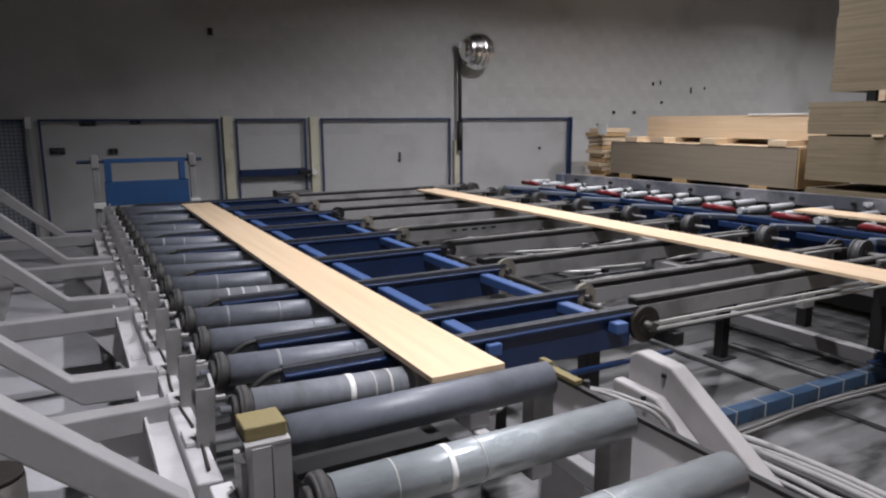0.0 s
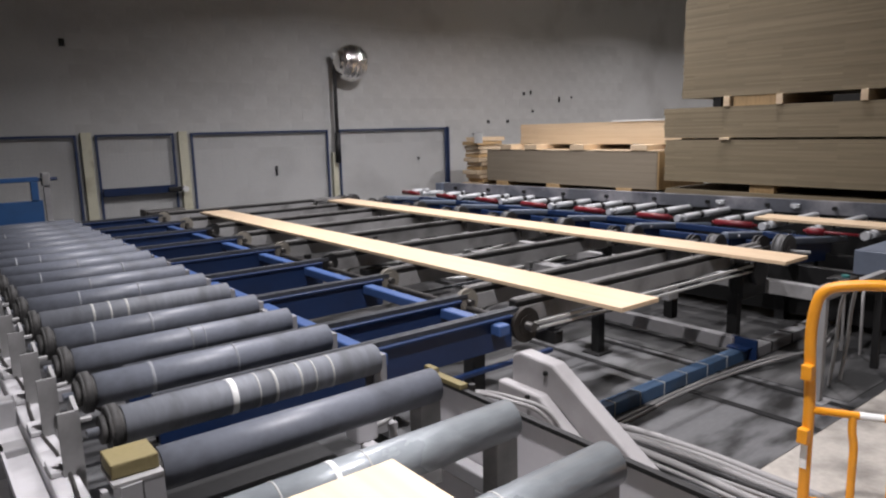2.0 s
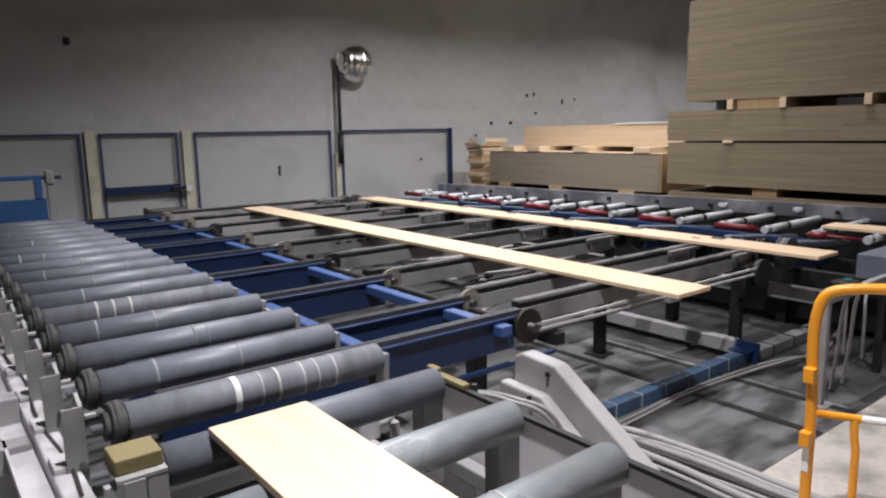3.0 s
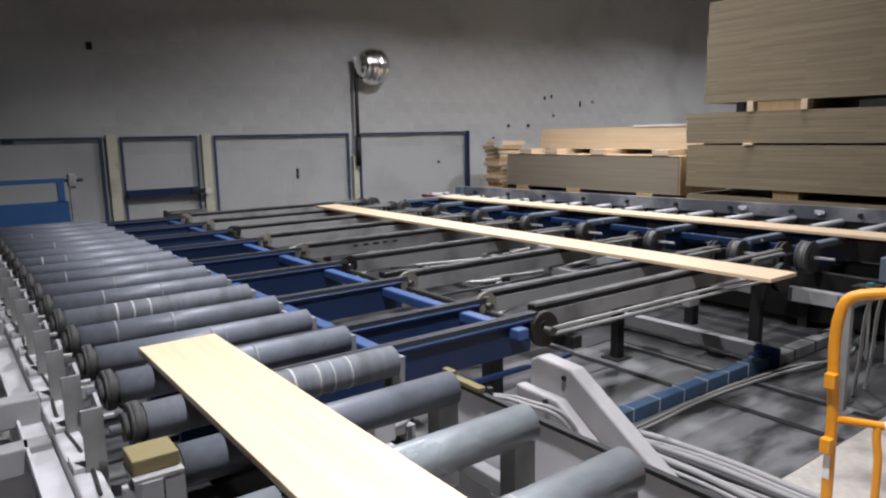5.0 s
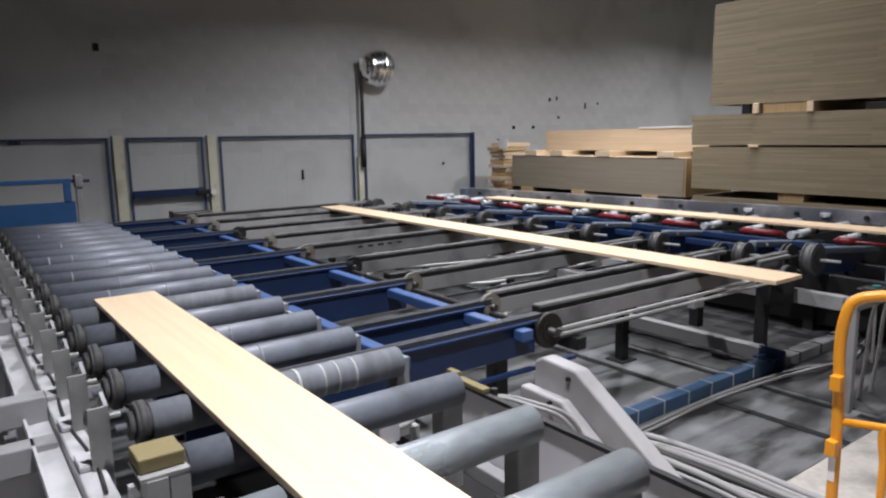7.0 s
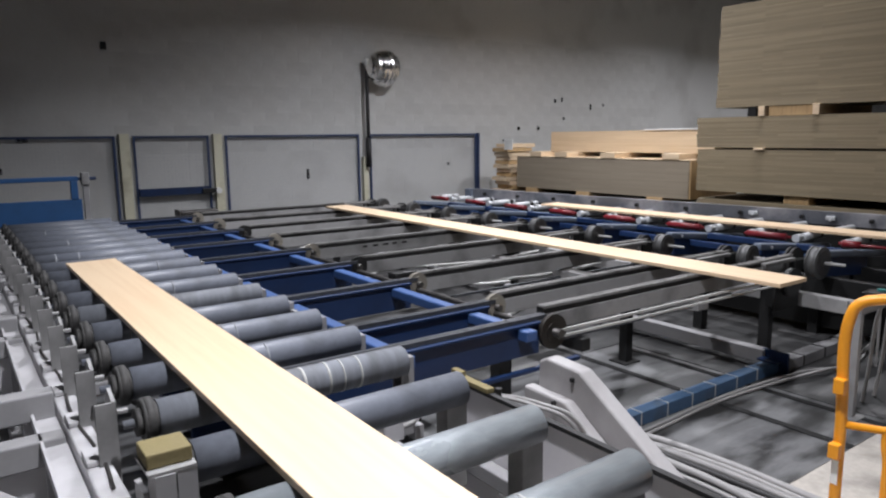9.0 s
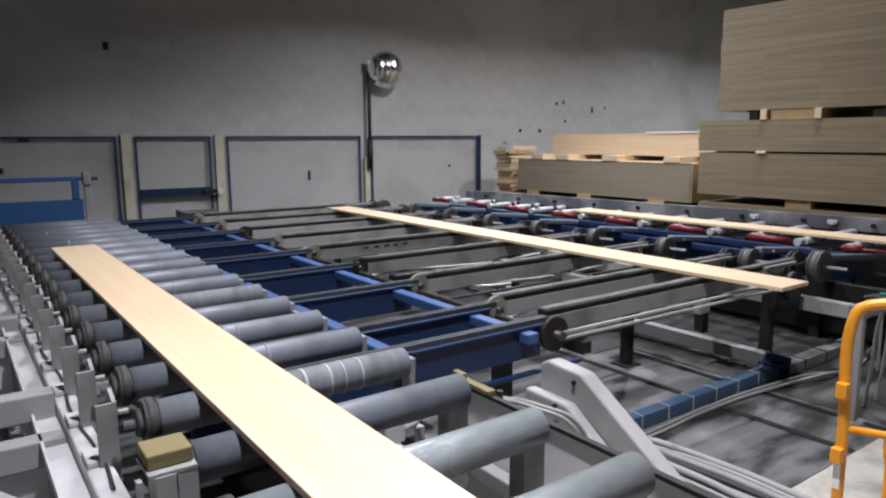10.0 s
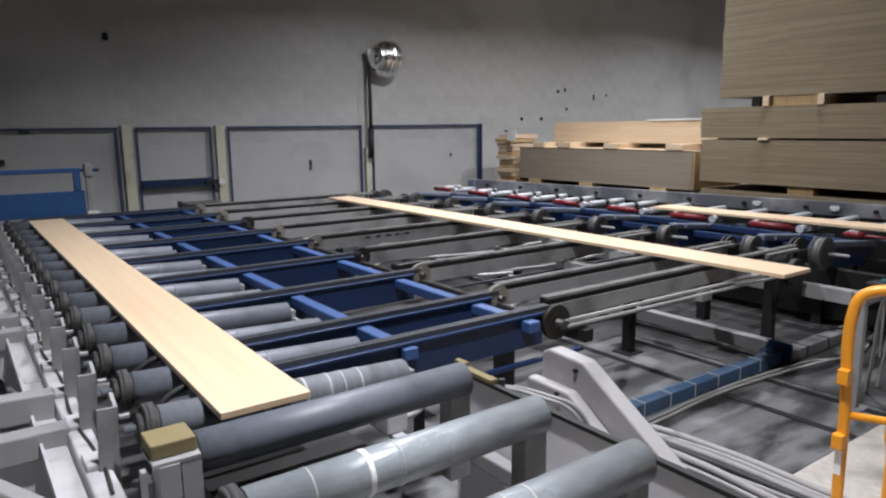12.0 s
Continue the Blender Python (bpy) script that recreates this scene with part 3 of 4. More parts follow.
def grey_frame():
    fr = thing("grey_chain_frame", "dusty grey steel chain transfer frame with pulleys", "chain conveyor")
    for i, y0 in enumerate(BLUE_Y):
        y = y0 + 0.13
        top = CTOP + RISE * (y - 3.1)
        xe = 4.92 if not i else 4.74
        beam_ob = part("beam", boxes((2.46, xe, y - 0.03, y + 0.03, top - 0.135, top - 0.046), bevel=0.003), M["dull"], fr)
        part("chain_guide", boxes((2.46, xe + 0.03, y - 0.026, y + 0.0225, top - 0.045, top - 0.010)), M["black"], fr, "black plastic chain guide")
        part("wear_strip", boxes((2.46, xe + 0.03, y - 0.035, y - 0.027, top - 0.014, top + 0.001)), M["strip"], fr, "worn pale grey wear strip")
        part("return_chain", boxes((2.5, xe, y - 0.014, y + 0.014, top - 0.215, top - 0.20)), M["chain"], fr)
        part("chain", boxes((2.46, xe + 0.08, y - 0.016, y - 0.004, top - 0.012, top), (2.46, xe + 0.08, y + 0.004, y + 0.016, top - 0.012, top)), M["strip"], fr, "worn dusty chain")
        # short cover bar beside the chain's far end, on two tabs
        part("cover_bar", boxes((xe - 0.42, xe - 0.02, y - 0.085, y - 0.05, top - 0.035, top - 0.008), bevel=0.006), M["strip"], fr, "worn pale grey cover bar")
        for u in (0.36, 0.10):
            part("tab", boxes((xe - u, xe - u + 0.03, y - 0.06, y - 0.031, top - 0.10, top - 0.036)), M["dull"], fr)
        # chain end: black twin sprocket, then the flanged pulley on its pin
        r = 0.122 if not i else 0.094
        px, pz = (5.17, top - 0.072) if not i else (4.90, top - 0.052 - 0.002 * i)
        pul = part("pulley", rods(((px, y - 0.15, pz), (px, y - 0.138, pz), r), ((px, y - 0.138, pz), (px, y - 0.082, pz), r - 0.006), ((px, y - 0.082, pz), (px, y - 0.07, pz), r), seg=32), M["pulley"], fr, "worn grey flanged pulley", True)
        part("hub", rods(((px, y - 0.165, pz), (px, y - 0.055, pz), r * 0.3), ((px, y - 0.156, pz), (px, y - 0.1505, pz), r * 0.78), seg=24), M["disc"], pul, "", True)
        part("pin", rods(((px, y - 0.16, pz), (px + 0.02, y - 0.30, pz), 0.012), seg=10), M["dull"], pul)
        bs = part("sprocket", rods(((px - 0.10, y - 0.005, pz), (px - 0.10, y + 0.012, pz), r * 0.9), ((px - 0.10, y + 0.03, pz), (px - 0.10, y + 0.047, pz), r * 0.9), ((px - 0.10, y + 0.012, pz), (px - 0.10, y + 0.03, pz), r * 0.6), seg=26), M["black"], fr, "black twin sprocket", True)
        part("nut", rods(((px - 0.10, y - 0.022, pz), (px - 0.10, y - 0.005, pz), 0.02), seg=6), M["zinc"], bs)
        part("bearing", boxes((px - 0.20, px - 0.04, y - 0.055, y - 0.024, pz - 0.06, pz + 0.035), bevel=0.012), M["darkmetal"], fr)
        part("post", boxes((3.80, 3.865, y - 0.03 + (0.15 if i == 1 else 0), y + 0.035 + (0.15 if i == 1 else 0), 0, 0.5), (3.75, 3.91, y - 0.07 + (0.15 if i == 1 else 0), y + 0.08 + (0.15 if i == 1 else 0), 0.004, 0.014)) if i % 2 == 1 else boxes((4.66, 4.72, y - 0.03, y + 0.03, 0.0, CTOP - 0.127)), M["darkmetal"], fr)
        if i == 4:
            for k in range(5):
                part("slot", boxes((2.90 + 0.10 * k, 2.90 + 0.10 * k + 0.045 + 0.008 * (k % 3), y - 0.0325, y - 0.0302, top - 0.078, top - 0.060)), M["black"], beam_ob, "dark slot")
    for x, y, w in ((2.66, 5.02, 0.24), (3.02, 5.02, 0.07), (3.25, 5.85, 0.2), (3.0, 6.6, 0.25)):
        part("motor", boxes((x, x + w, y - 0.05, y + 0.05, 0.50, 0.60), bevel=0.012), M["darkmetal"], fr, "oily black gear motor")
    part("motor", boxes((2.30, 2.76, 9.26, 9.40, 0.66, 0.745), (2.26, 2.30, 9.24, 9.42, 0.64, 0.76), bevel=0.02), M["disc"], fr, "oily black gear motor")
    part("motor_foot", boxes((2.44, 2.52, 9.28, 9.38, 0.0, 0.659)), M["darkmetal"], fr)
    tube("pipe", [(3.30, 4.40, 0.55), (3.10, 4.46, 0.55), (3.07, 4.50, 0.55), (3.10, 4.66, 0.55), (3.16, 4.67, 0.55), (3.46, 4.62, 0.55)], 0.013, M["white"], fr, "pale bent pipe")
    tube("pipe", [(3.05, 3.92, 0.52), (3.25, 3.86, 0.53), (3.6, 3.84, 0.53), (4.0, 3.86, 0.52)], 0.011, M["faint"], fr, "pale bent pipe")
    part("cross_rail", boxes((3.78, 3.89, 3.15, 9.0, 0.50, 0.585), bevel=0.004), M["dull"], fr)
    part("cross_rail", boxes((2.72, 2.79, 3.15, 9.0, 0.44, 0.51), bevel=0.004), M["darkmetal"], fr)
    part("base_rail", boxes((4.42, 4.50, 3.06, 9.0, 0.05, 0.145), bevel=0.005), M["grey"], fr, "grey square tube base rail")
    part("end_post", boxes((4.63, 4.69, 3.15, 3.21, 0.0, 0.60), (4.56, 4.76, 3.1, 3.26, 0.60, 0.607)), M["darkmetal"], fr)
    part("drive_chain", beam(beam(bmesh.new(), (2.38, 3.0, 0.655), (4.62, 3.0, 0.645), 0.012, 0.014, 0), (2.38, 3.0, 0.625), (4.62, 3.0, 0.605), 0.012, 0.012, 0), M["faint"], fr, "pale dusty drive chain")
    part("gear_plate", boxes((4.50, 4.82, 3.045, 3.07, 0.40, 0.66), (4.55, 4.60, 3.07, 3.14, 0.42, 0.64), bevel=0.004), M["darkmetal"], fr)
    part("drive_wheel", rods(((4.62, 2.98, 0.60), (4.62, 3.02, 0.60), 0.10), seg=28), M["darkmetal"], fr, "", True)
    for y in (3.62, 4.5, 5.25, 6.7):
        tube("hose", [(2.5, y, 0.50), (2.8, y + 0.1, 0.56), (3.2, y + 0.02, 0.55), (3.8, y - 0.05, 0.54), (4.4, y, 0.55)], 0.014, M["faint"], fr)


def floor_duct():
    du = thing("floor_duct", "worn blue floor duct tied with white straps", "cable duct")
    part("duct", boxes((2.0, 4.45, 2.96, 3.04, 0.004, 0.085), bevel=0.006), M["floorblue"], du)
    for k in range(9):
        x = 2.3 + 0.235 * k
        part("strap", boxes((x, x + 0.006, 2.957, 3.043, 0.004, 0.088)), M["faint"], du)
    part("foot_plate", boxes((4.45, 4.47, 2.90, 3.08, 0.004, 0.15), (4.36, 4.45, 2.93, 3.07, 0.086, 0.10), bevel=0.002), M["blue"], du)
    d2 = thing("floor_tray", "pale grey floor tray tied with black straps", "cable duct")
    part("duct", boxes((4.50, 6.9, 2.93, 3.03, 0.004, 0.08), bevel=0.005), M["grey"], d2)
    for k in range(6):
        part("strap", boxes((4.72 + 0.3 * k, 4.73 + 0.3 * k, 2.926, 3.034, 0.004, 0.084)), M["black"], d2)


def cables():
    rng = random.Random(4)
    for i in range(7):
        x = 2.69 + 0.040 * i
        r = rng.uniform(0.008, 0.020)
        w = [rng.uniform(-0.028, 0.028) for _ in range(5)]
        c = tube("cable", [(x - 0.30, 3.25, 0.02 + r), (x - 0.06 + w[0], 2.90, r + 0.004), (x + w[1], 2.45, r + 0.004), (x + 0.01 + w[2], 2.0, r), (x + 0.03 + w[3], 1.5, r), (x + 0.08 + w[4], 0.6, r), (x + 0.1, -0.8, r)], r, M["black" if i in (3,) else "cable"])
        tagged(c, "black rubber cable lying on the floor" if i == 3 else "dusty grey cable lying on the floor", "cable", "floor cables")
    for i in range(2):
        c = tube("cable", [(1.585 + 0.02 * i, 2.80, 0.55), (1.60 + 0.02 * i, 2.55, 0.64), (1.64 + 0.03 * i, 2.38, 0.65), (1.72 + 0.03 * i, 2.28, 0.60), (1.77 + 0.02 * i, 2.26, 0.45), (1.78, 2.26, 0.008)], 0.0075, M["cable"])
        tagged(c, "thin pale grey cable beside the side sheet", "cable", "loose cables")
    for i in range(2):
        r = 0.010
        c = tube("cable", [(2.5, 2.90 - 0.03 * i, r), (3.0, 2.90 - 0.035 * i, r + 0.004), (3.6, 2.93 - 0.03 * i, r), (4.15, 2.88 - 0.04 * i, 0.03), (4.5, 2.80 - 0.04 * i, 0.05), (4.95, 2.72 + 0.03 * i, 0.02), (5.6, 2.86, r + 0.01 * i)], r, M["cable"])
        tagged(c, "pale grey cable beside the blue floor duct", "cable", "floor cables")


def knee_cover():
    k = thing("knee_cover", "pale grey bent sheet metal cover", "machine cover")
    for name, rim, a, b2 in (("shell", [(2.64, 0.50), (2.63, 0.70), (2.59, 0.722), (2.41, 0.712), (1.66, 0.235), (1.66, 0.004), (1.80, 0.004), (1.84, 0.20), (2.38, 0.54)], 1.90, 1.975), ("flange", [(2.66, 0.48), (2.66, 0.60), (2.43, 0.595), (1.80, 0.175), (1.80, 0.08), (2.40, 0.45)], 1.845, 1.899)):
        bm = extrude(bmesh.new(), rim, "x", a, b2)
        bmesh.ops.bevel(bm, geom=bm.edges[:], offset=0.012, segments=3, profile=0.5, affect="EDGES")
        part(name, bm, M["knee"], k)
    part("screw", rods(((1.89, 2.44, 0.672), (1.902, 2.44, 0.672), 0.010), seg=8), M["darkmetal"], k)
    part("screw", rods(((1.82, 2.47, 0.585), (1.832, 2.47, 0.585), 0.010), seg=8), M["darkmetal"], k)


# ---- outfeed conveyor ----
RAIL_A, RAIL_D = Vector((6.33, 8.78, 0)), Vector((0.137, -0.9905, 0))


ARM_Y = [8.68, 7.85, 7.02, 6.18, 5.33, 4.50, 3.65, 3.20]
LIFT_PIVOT = (5.30, 5.4, 0.69)


def lift_frame():
    """Blue arms that swing up at their rail ends to carry a board across and lower it on the rollers."""
    px, py, pz = LIFT_PIVOT
    lift = thing("lift_frame", "blue lift frame with slate round-topped arms", "lift", LIFT_PIVOT)
    for y in ARM_Y:
        arm = part("arm", boxes((0.0, 1.20, y - py - 0.036, y - py + 0.036, -0.02, 0.036), bevel=0.014), M["slate"], lift, "slate blue arm")
        part("web", boxes((0.10, 0.92, y - py - 0.012, y - py + 0.012, -0.17, -0.021)), M["blue"], arm, "dark blue web plate")
        part("bolt", rods(((0.16, y - py - 0.035, 0.005), (0.16, y - py - 0.05, 0.005), 0.012), seg=6), M["zinc"], arm)
    for (a, b2) in zip(ARM_Y[1:], ARM_Y[:-1]):
        for x, h in ((0.30, -0.03), (0.57, 0.034)):
            tie = part("tie_tube", boxes((x - 0.015, x + 0.015, a - py + 0.037, b2 - py - 0.037, h - 0.05, h), bevel=0.005), M["blue"], lift, "blue tie tube")
            part("tie_edge", boxes((x - 0.014, x + 0.010, a - py + 0.038, b2 - py - 0.038, h + 0.0005, h + 0.005)), M["lightblue"], tie, "light blue strip along the top edge")
    return lift


def outfeed():
    con = thing("outfeed_conveyor", "outfeed conveyor with silver rollers and red sleeves", "roller conveyor")
    turn = math.degrees(math.atan2(RAIL_D.x, -RAIL_D.y))
    rail = part("back_rail", extrude(bmesh.new(), [(0.0, 0.71), (0.012, 0.71), (0.012, 0.832), (0.06, 0.832), (0.06, 0.84), (0.0, 0.84)], "y", -6.0, 0.0), M["zinc"], con, "zinc-coated steel guide rail")
    rail.matrix_basis = pose(RAIL_A.x, RAIL_A.y, 0, 0, 0, turn)
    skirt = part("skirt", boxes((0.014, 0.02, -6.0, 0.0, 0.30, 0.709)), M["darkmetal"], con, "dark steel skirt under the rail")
    skirt.matrix_basis = pose(RAIL_A.x, RAIL_A.y, 0, 0, 0, turn)
    end = part("rail_end", boxes((-0.05, 0.012, -0.10, 0.02, 0.70, 0.835), bevel=0.004), M["slate"], con, "slate painted rail end plate")
    end.matrix_basis = pose(RAIL_A.x, RAIL_A.y, 0, 0, 0, turn)
    for v in (-4.25, -5.0):
        lug = part("rail_lug", boxes((-0.03, -0.002, v, v + 0.09, 0.76, 0.80), (-0.05, -0.002, v + 0.03, v + 0.055, 0.75, 0.775), bevel=0.006), M["silver"], con, "pale guide lug")
        lug.matrix_basis = pose(RAIL_A.x, RAIL_A.y, 0, 0, 0, turn)
    for k in range(9):
        n = part("rail_nut", rods(((-0.035, -0.35 - 0.62 * k, 0.775), (0.0, -0.35 - 0.62 * k, 0.775), 0.022), seg=10), M["black"], con)
        n.matrix_basis = pose(RAIL_A.x, RAIL_A.y, 0, 0, 0, turn)
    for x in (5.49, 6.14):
        part("side_beam", boxes((x - 0.03, x + 0.03, -6.4, 8.7, 0.36, 0.50), bevel=0.004), M["darkmetal"], con, "near-black side beam")
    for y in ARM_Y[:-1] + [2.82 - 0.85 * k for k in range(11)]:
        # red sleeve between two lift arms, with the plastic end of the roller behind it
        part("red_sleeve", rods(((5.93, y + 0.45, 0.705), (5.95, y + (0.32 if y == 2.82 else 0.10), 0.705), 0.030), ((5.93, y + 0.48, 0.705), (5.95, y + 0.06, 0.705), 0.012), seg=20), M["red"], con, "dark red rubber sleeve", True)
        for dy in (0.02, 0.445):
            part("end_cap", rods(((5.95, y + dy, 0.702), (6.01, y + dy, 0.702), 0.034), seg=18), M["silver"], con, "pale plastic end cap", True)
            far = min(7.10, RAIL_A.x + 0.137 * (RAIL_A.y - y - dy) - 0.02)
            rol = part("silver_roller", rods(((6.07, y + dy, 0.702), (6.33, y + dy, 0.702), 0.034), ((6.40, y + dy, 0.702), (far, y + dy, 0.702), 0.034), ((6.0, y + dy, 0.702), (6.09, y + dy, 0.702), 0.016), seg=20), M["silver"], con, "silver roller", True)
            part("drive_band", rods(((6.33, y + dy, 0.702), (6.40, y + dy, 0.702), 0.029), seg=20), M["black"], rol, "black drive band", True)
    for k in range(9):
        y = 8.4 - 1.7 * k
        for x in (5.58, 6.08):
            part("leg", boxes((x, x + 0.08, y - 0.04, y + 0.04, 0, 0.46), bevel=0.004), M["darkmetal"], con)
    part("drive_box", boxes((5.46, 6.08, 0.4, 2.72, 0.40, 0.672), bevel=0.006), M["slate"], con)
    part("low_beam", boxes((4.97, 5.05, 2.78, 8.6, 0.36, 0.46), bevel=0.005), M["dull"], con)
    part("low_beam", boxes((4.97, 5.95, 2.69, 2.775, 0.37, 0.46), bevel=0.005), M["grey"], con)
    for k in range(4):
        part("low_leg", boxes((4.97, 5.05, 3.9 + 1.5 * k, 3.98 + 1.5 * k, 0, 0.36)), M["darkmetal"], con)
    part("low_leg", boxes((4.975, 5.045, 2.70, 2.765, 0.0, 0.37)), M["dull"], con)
    part("underframe", boxes((5.62, 6.05, -6.4, 8.5, 0.06, 0.40), bevel=0.01), M["darkmetal"], con, "near-black underframe")
    for y0 in (2.50, 2.62):
        tube("hose", [(5.1, y0, 0.004), (5.09, y0, 0.30), (5.14, y0 + 0.02, 0.43), (5.3, y0 + 0.05, 0.47), (5.46, y0, 0.46)], 0.010, M["cable"], con)
    part("junction_box", boxes((5.20, 5.36, 2.72, 2.80, 0.46, 0.49), bevel=0.006), M["darkmetal"], con)


# ---- fence, mirror, carriage ----
FY, FH = 11.15, 1.657
PANELS = [(-3.31, -0.42), (-0.29, 1.985), (2.215, 3.275), (3.52, 5.825), (6.03, 8.38)]


def fence_panel(f, x0, x1, wire="wire", w=0.0011):
    """One framed mesh panel under the fence or gate f."""
    z0, z1, s = 0.14, FH, 0.03
    fr = part("panel_frame", boxes((x0, x1, FY - s / 2, FY + s / 2, z1 - s, z1), (x0, x1, FY - s / 2, FY + s / 2, z0, z0 + s), (x0, x0 + s, FY - s / 2, FY + s / 2, z0 + s, z1 - s), (x1 - s, x1, FY - s / 2, FY + s / 2, z0 + s, z1 - s)), M["fence"], f)
    bm = bmesh.new()
    n = int((x1 - x0) / 0.05)
    for i in range(1, n):
        x = x0 + (x1 - x0) * i / n
        box(bm, x - w, x + w, FY - 0.0011, FY + 0.0011, z0 + s, z1 - s)
    for i in range(1, 30):
        z = z0 + (z1 - z0) * i / 30
        box(bm, x0 + s, x1 - s, FY + 0.0013, FY + 0.0035, z - w, z + w)
    part("wire_mesh", bm, M[wire], fr)


def fence():
    f = thing("guard_fence", "blue framed wire mesh fence with cream posts", "fence")
    g = thing("mesh_gate", "blue framed wire mesh gate with cross bar", "gate")
    for a, b2 in PANELS:
        fence_panel(g if 2 < a < 3 else f, a, b2, *(("bluewire", 0.004) if a < -1 else ()))
        for x in (a + 0.01, b2 - 0.01):
            part("panel_foot", boxes((x - 0.012, x + 0.012, FY - 0.012, FY + 0.012, 0, 0.14)), M["fence"], g if 2 < a < 3 else f)
    a, b2 = PANELS[2]
    part("lock_bar", boxes((a + 0.03, b2 - 0.02, FY - 0.07, FY - 0.016, 0.80, 0.91), bevel=0.004), M["blue"], g)
    part("latch", boxes((b2 - 0.16, b2 + 0.05, FY - 0.11, FY - 0.071, 0.81, 0.88), bevel=0.008), M["darkmetal"], g)
    part("latch_pin", rods(((b2 + 0.08, FY - 0.12, 0.84), (b2 + 0.08, FY - 0.045, 0.84), 0.045), seg=16), M["white"], g)
    for x, w, h, m in ((2.10, 0.13, FH + 0.03, "post"), (3.40, 0.13, FH + 0.02, "post"), (5.93, 0.09, 1.27, "post"), (8.42, 0.035, FH + 0.01, "fence"), (-0.42, 0.05, FH + 0.03, "grey")):
        p = part("post", boxes((x - w / 2, x + w / 2, FY - 0.04, FY + 0.04, 0.01, h), bevel=0.004), M[m], f, "cream painted square post" if m == "post" else "slim steel post")
        part("base_plate", boxes((x - w / 2 - 0.05, x + w / 2 + 0.05, FY - 0.09, FY + 0.045, 0, 0.01)), M["dull"], p)


def post_tab():
    t = thing("reflector_tab", "small white tab clipped to a fence post", "sign", (-0.40, FY - 0.05, FH - 0.06))
    part("tab", boxes((-0.035, 0.035, -0.008, 0.008, -0.06, 0.09), bevel=0.006), M["white"], t)


def mirror():
    m = thing("dome_mirror", "convex dome mirror on a black pole", "mirror", (5.96, FY - 0.09, 0))
    part("pole", rods(((0, 0, 1.1), (0.0, 0, 2.82), 0.032), ((0, 0, 1.1), (0, 0, 1.6), 0.045), seg=16), M["black"], m, "black tube pole", True)
    part("clamp", rods(((-0.01, -0.02, 2.80), (-0.01, -0.02, 2.90), 0.045), ((0.0, 0, 2.82), (0.2, -0.05, 2.78), 0.02), seg=14), M["white"], m)
    bm = bmesh.new()
    bmesh.ops.create_uvsphere(bm, u_segments=40, v_segments=24, radius=0.32)
    bmesh.ops.bisect_plane(bm, geom=bm.verts[:] + bm.edges[:] + bm.faces[:], plane_co=(0, 0, 0.05), plane_no=(0, 0, 1), clear_inner=True)
    aim = Vector((-0.25, -0.9, -0.42)).to_track_quat("Z", "Y").to_matrix().to_4x4()
    bmesh.ops.transform(bm, verts=bm.verts, matrix=Matrix.Translation((0.29, -0.02, 2.77)) @ aim)
    part("dome", bm, mirror_mat, m, "shiny mirrored dome", True)


def carriage():
    c = thing("stop_carriage", "blue welded stop frame at the table end", "machine stop", (0, 9.15, 0))
    part("plate", boxes((0.34, 1.22, -0.02, 0.02, 0.70, 0.97), bevel=0.004), M["cartblue"], c, "plain blue sheet")
    part("upright", boxes((0.35, 0.42, -0.03, 0.03, 0.97, 1.17), bevel=0.005), M["cartblue"], c)
    part("upright", boxes((1.12, 1.19, -0.03, 0.03, 0.97, 1.17), bevel=0.005), M["cartblue"], c)
    part("top_bar", boxes((0.34, 1.20, -0.03, 0.03, 1.171, 1.22), bevel=0.005), M["cartblue"], c)
    part("axle", rods(((0.08, 0, 1.19), (0.34, 0, 1.19), 0.018), seg=12), M["blue"], c)
    part("axle", rods(((1.20, 0, 1.19), (1.38, 0, 1.19), 0.018), seg=12), M["blue"], c)
    for x in (0.26, 1.27):
        part("clamp", boxes((x - 0.04, x + 0.04, -0.05, 0.05, 1.12, 1.26), bevel=0.01), M["dull"], c, "grey steel clamp")
        part("foot_block", boxes((x - 0.05, x + 0.07, -0.07, -0.031, 0.68, 0.74), bevel=0.006), M["white"], c, "white plastic block")
        part("stand", boxes((x - 0.03, x + 0.03, -0.03, 0.03, 0.0, 1.12), bevel=0.004), M["grey"], c)


def timber_post():
    p = thing("timber_post", "short round brown timber post", "post", (-0.17, 2.0, 0))
    part("shaft", rods(((0, 0, 0), (0, 0, 1.02), 0.05), seg=24), M["rust"], p, "", True)
    part("cap", rods(((0, 0, 1.0205), (0, 0, 1.03), 0.048), seg=24), M["rust"], p, "", True)


# ---- timber ----
def pack(x0, x1, y0, y1, z0, z1, mat="pack", label="pale laminated panel pack", n=0, seed=1, slip=0.009):
    """A bundle of long panels lying flat, layer on layer."""
    p = thing("panel_pack", label, "timber stack", (0, 0, 0), "timber packs")
    rng = random.Random(seed)
    n = n or max(2, round((z1 - z0) / 0.04))
    dz = (z1 - z0) / n
    for i in range(n):
        j, k = rng.uniform(-0.0005, 0.0005), rng.uniform(-slip, slip)
        bm = boxes((x0 + j, x1 + j, -(y1 - y0) / 2 + k, (y1 - y0) / 2 + k, 0, dz - 0.0005))
        ob = part("panel", bm, M[mat], p)
        ob.location = (0, (y0 + y1) / 2, z0 + dz * i)
    return p


def bearers(x0, x1, ys, z0, z1, mat="pallet", half=0.14):
    for y in ys:
        t = thing("bearer", "short timber bearer between panel packs", "timber bearer", (0, y, 0), "bearers")
        part("block", boxes((x0, x1, -half, half, z0, z1), bevel=0.003), M[mat], t)


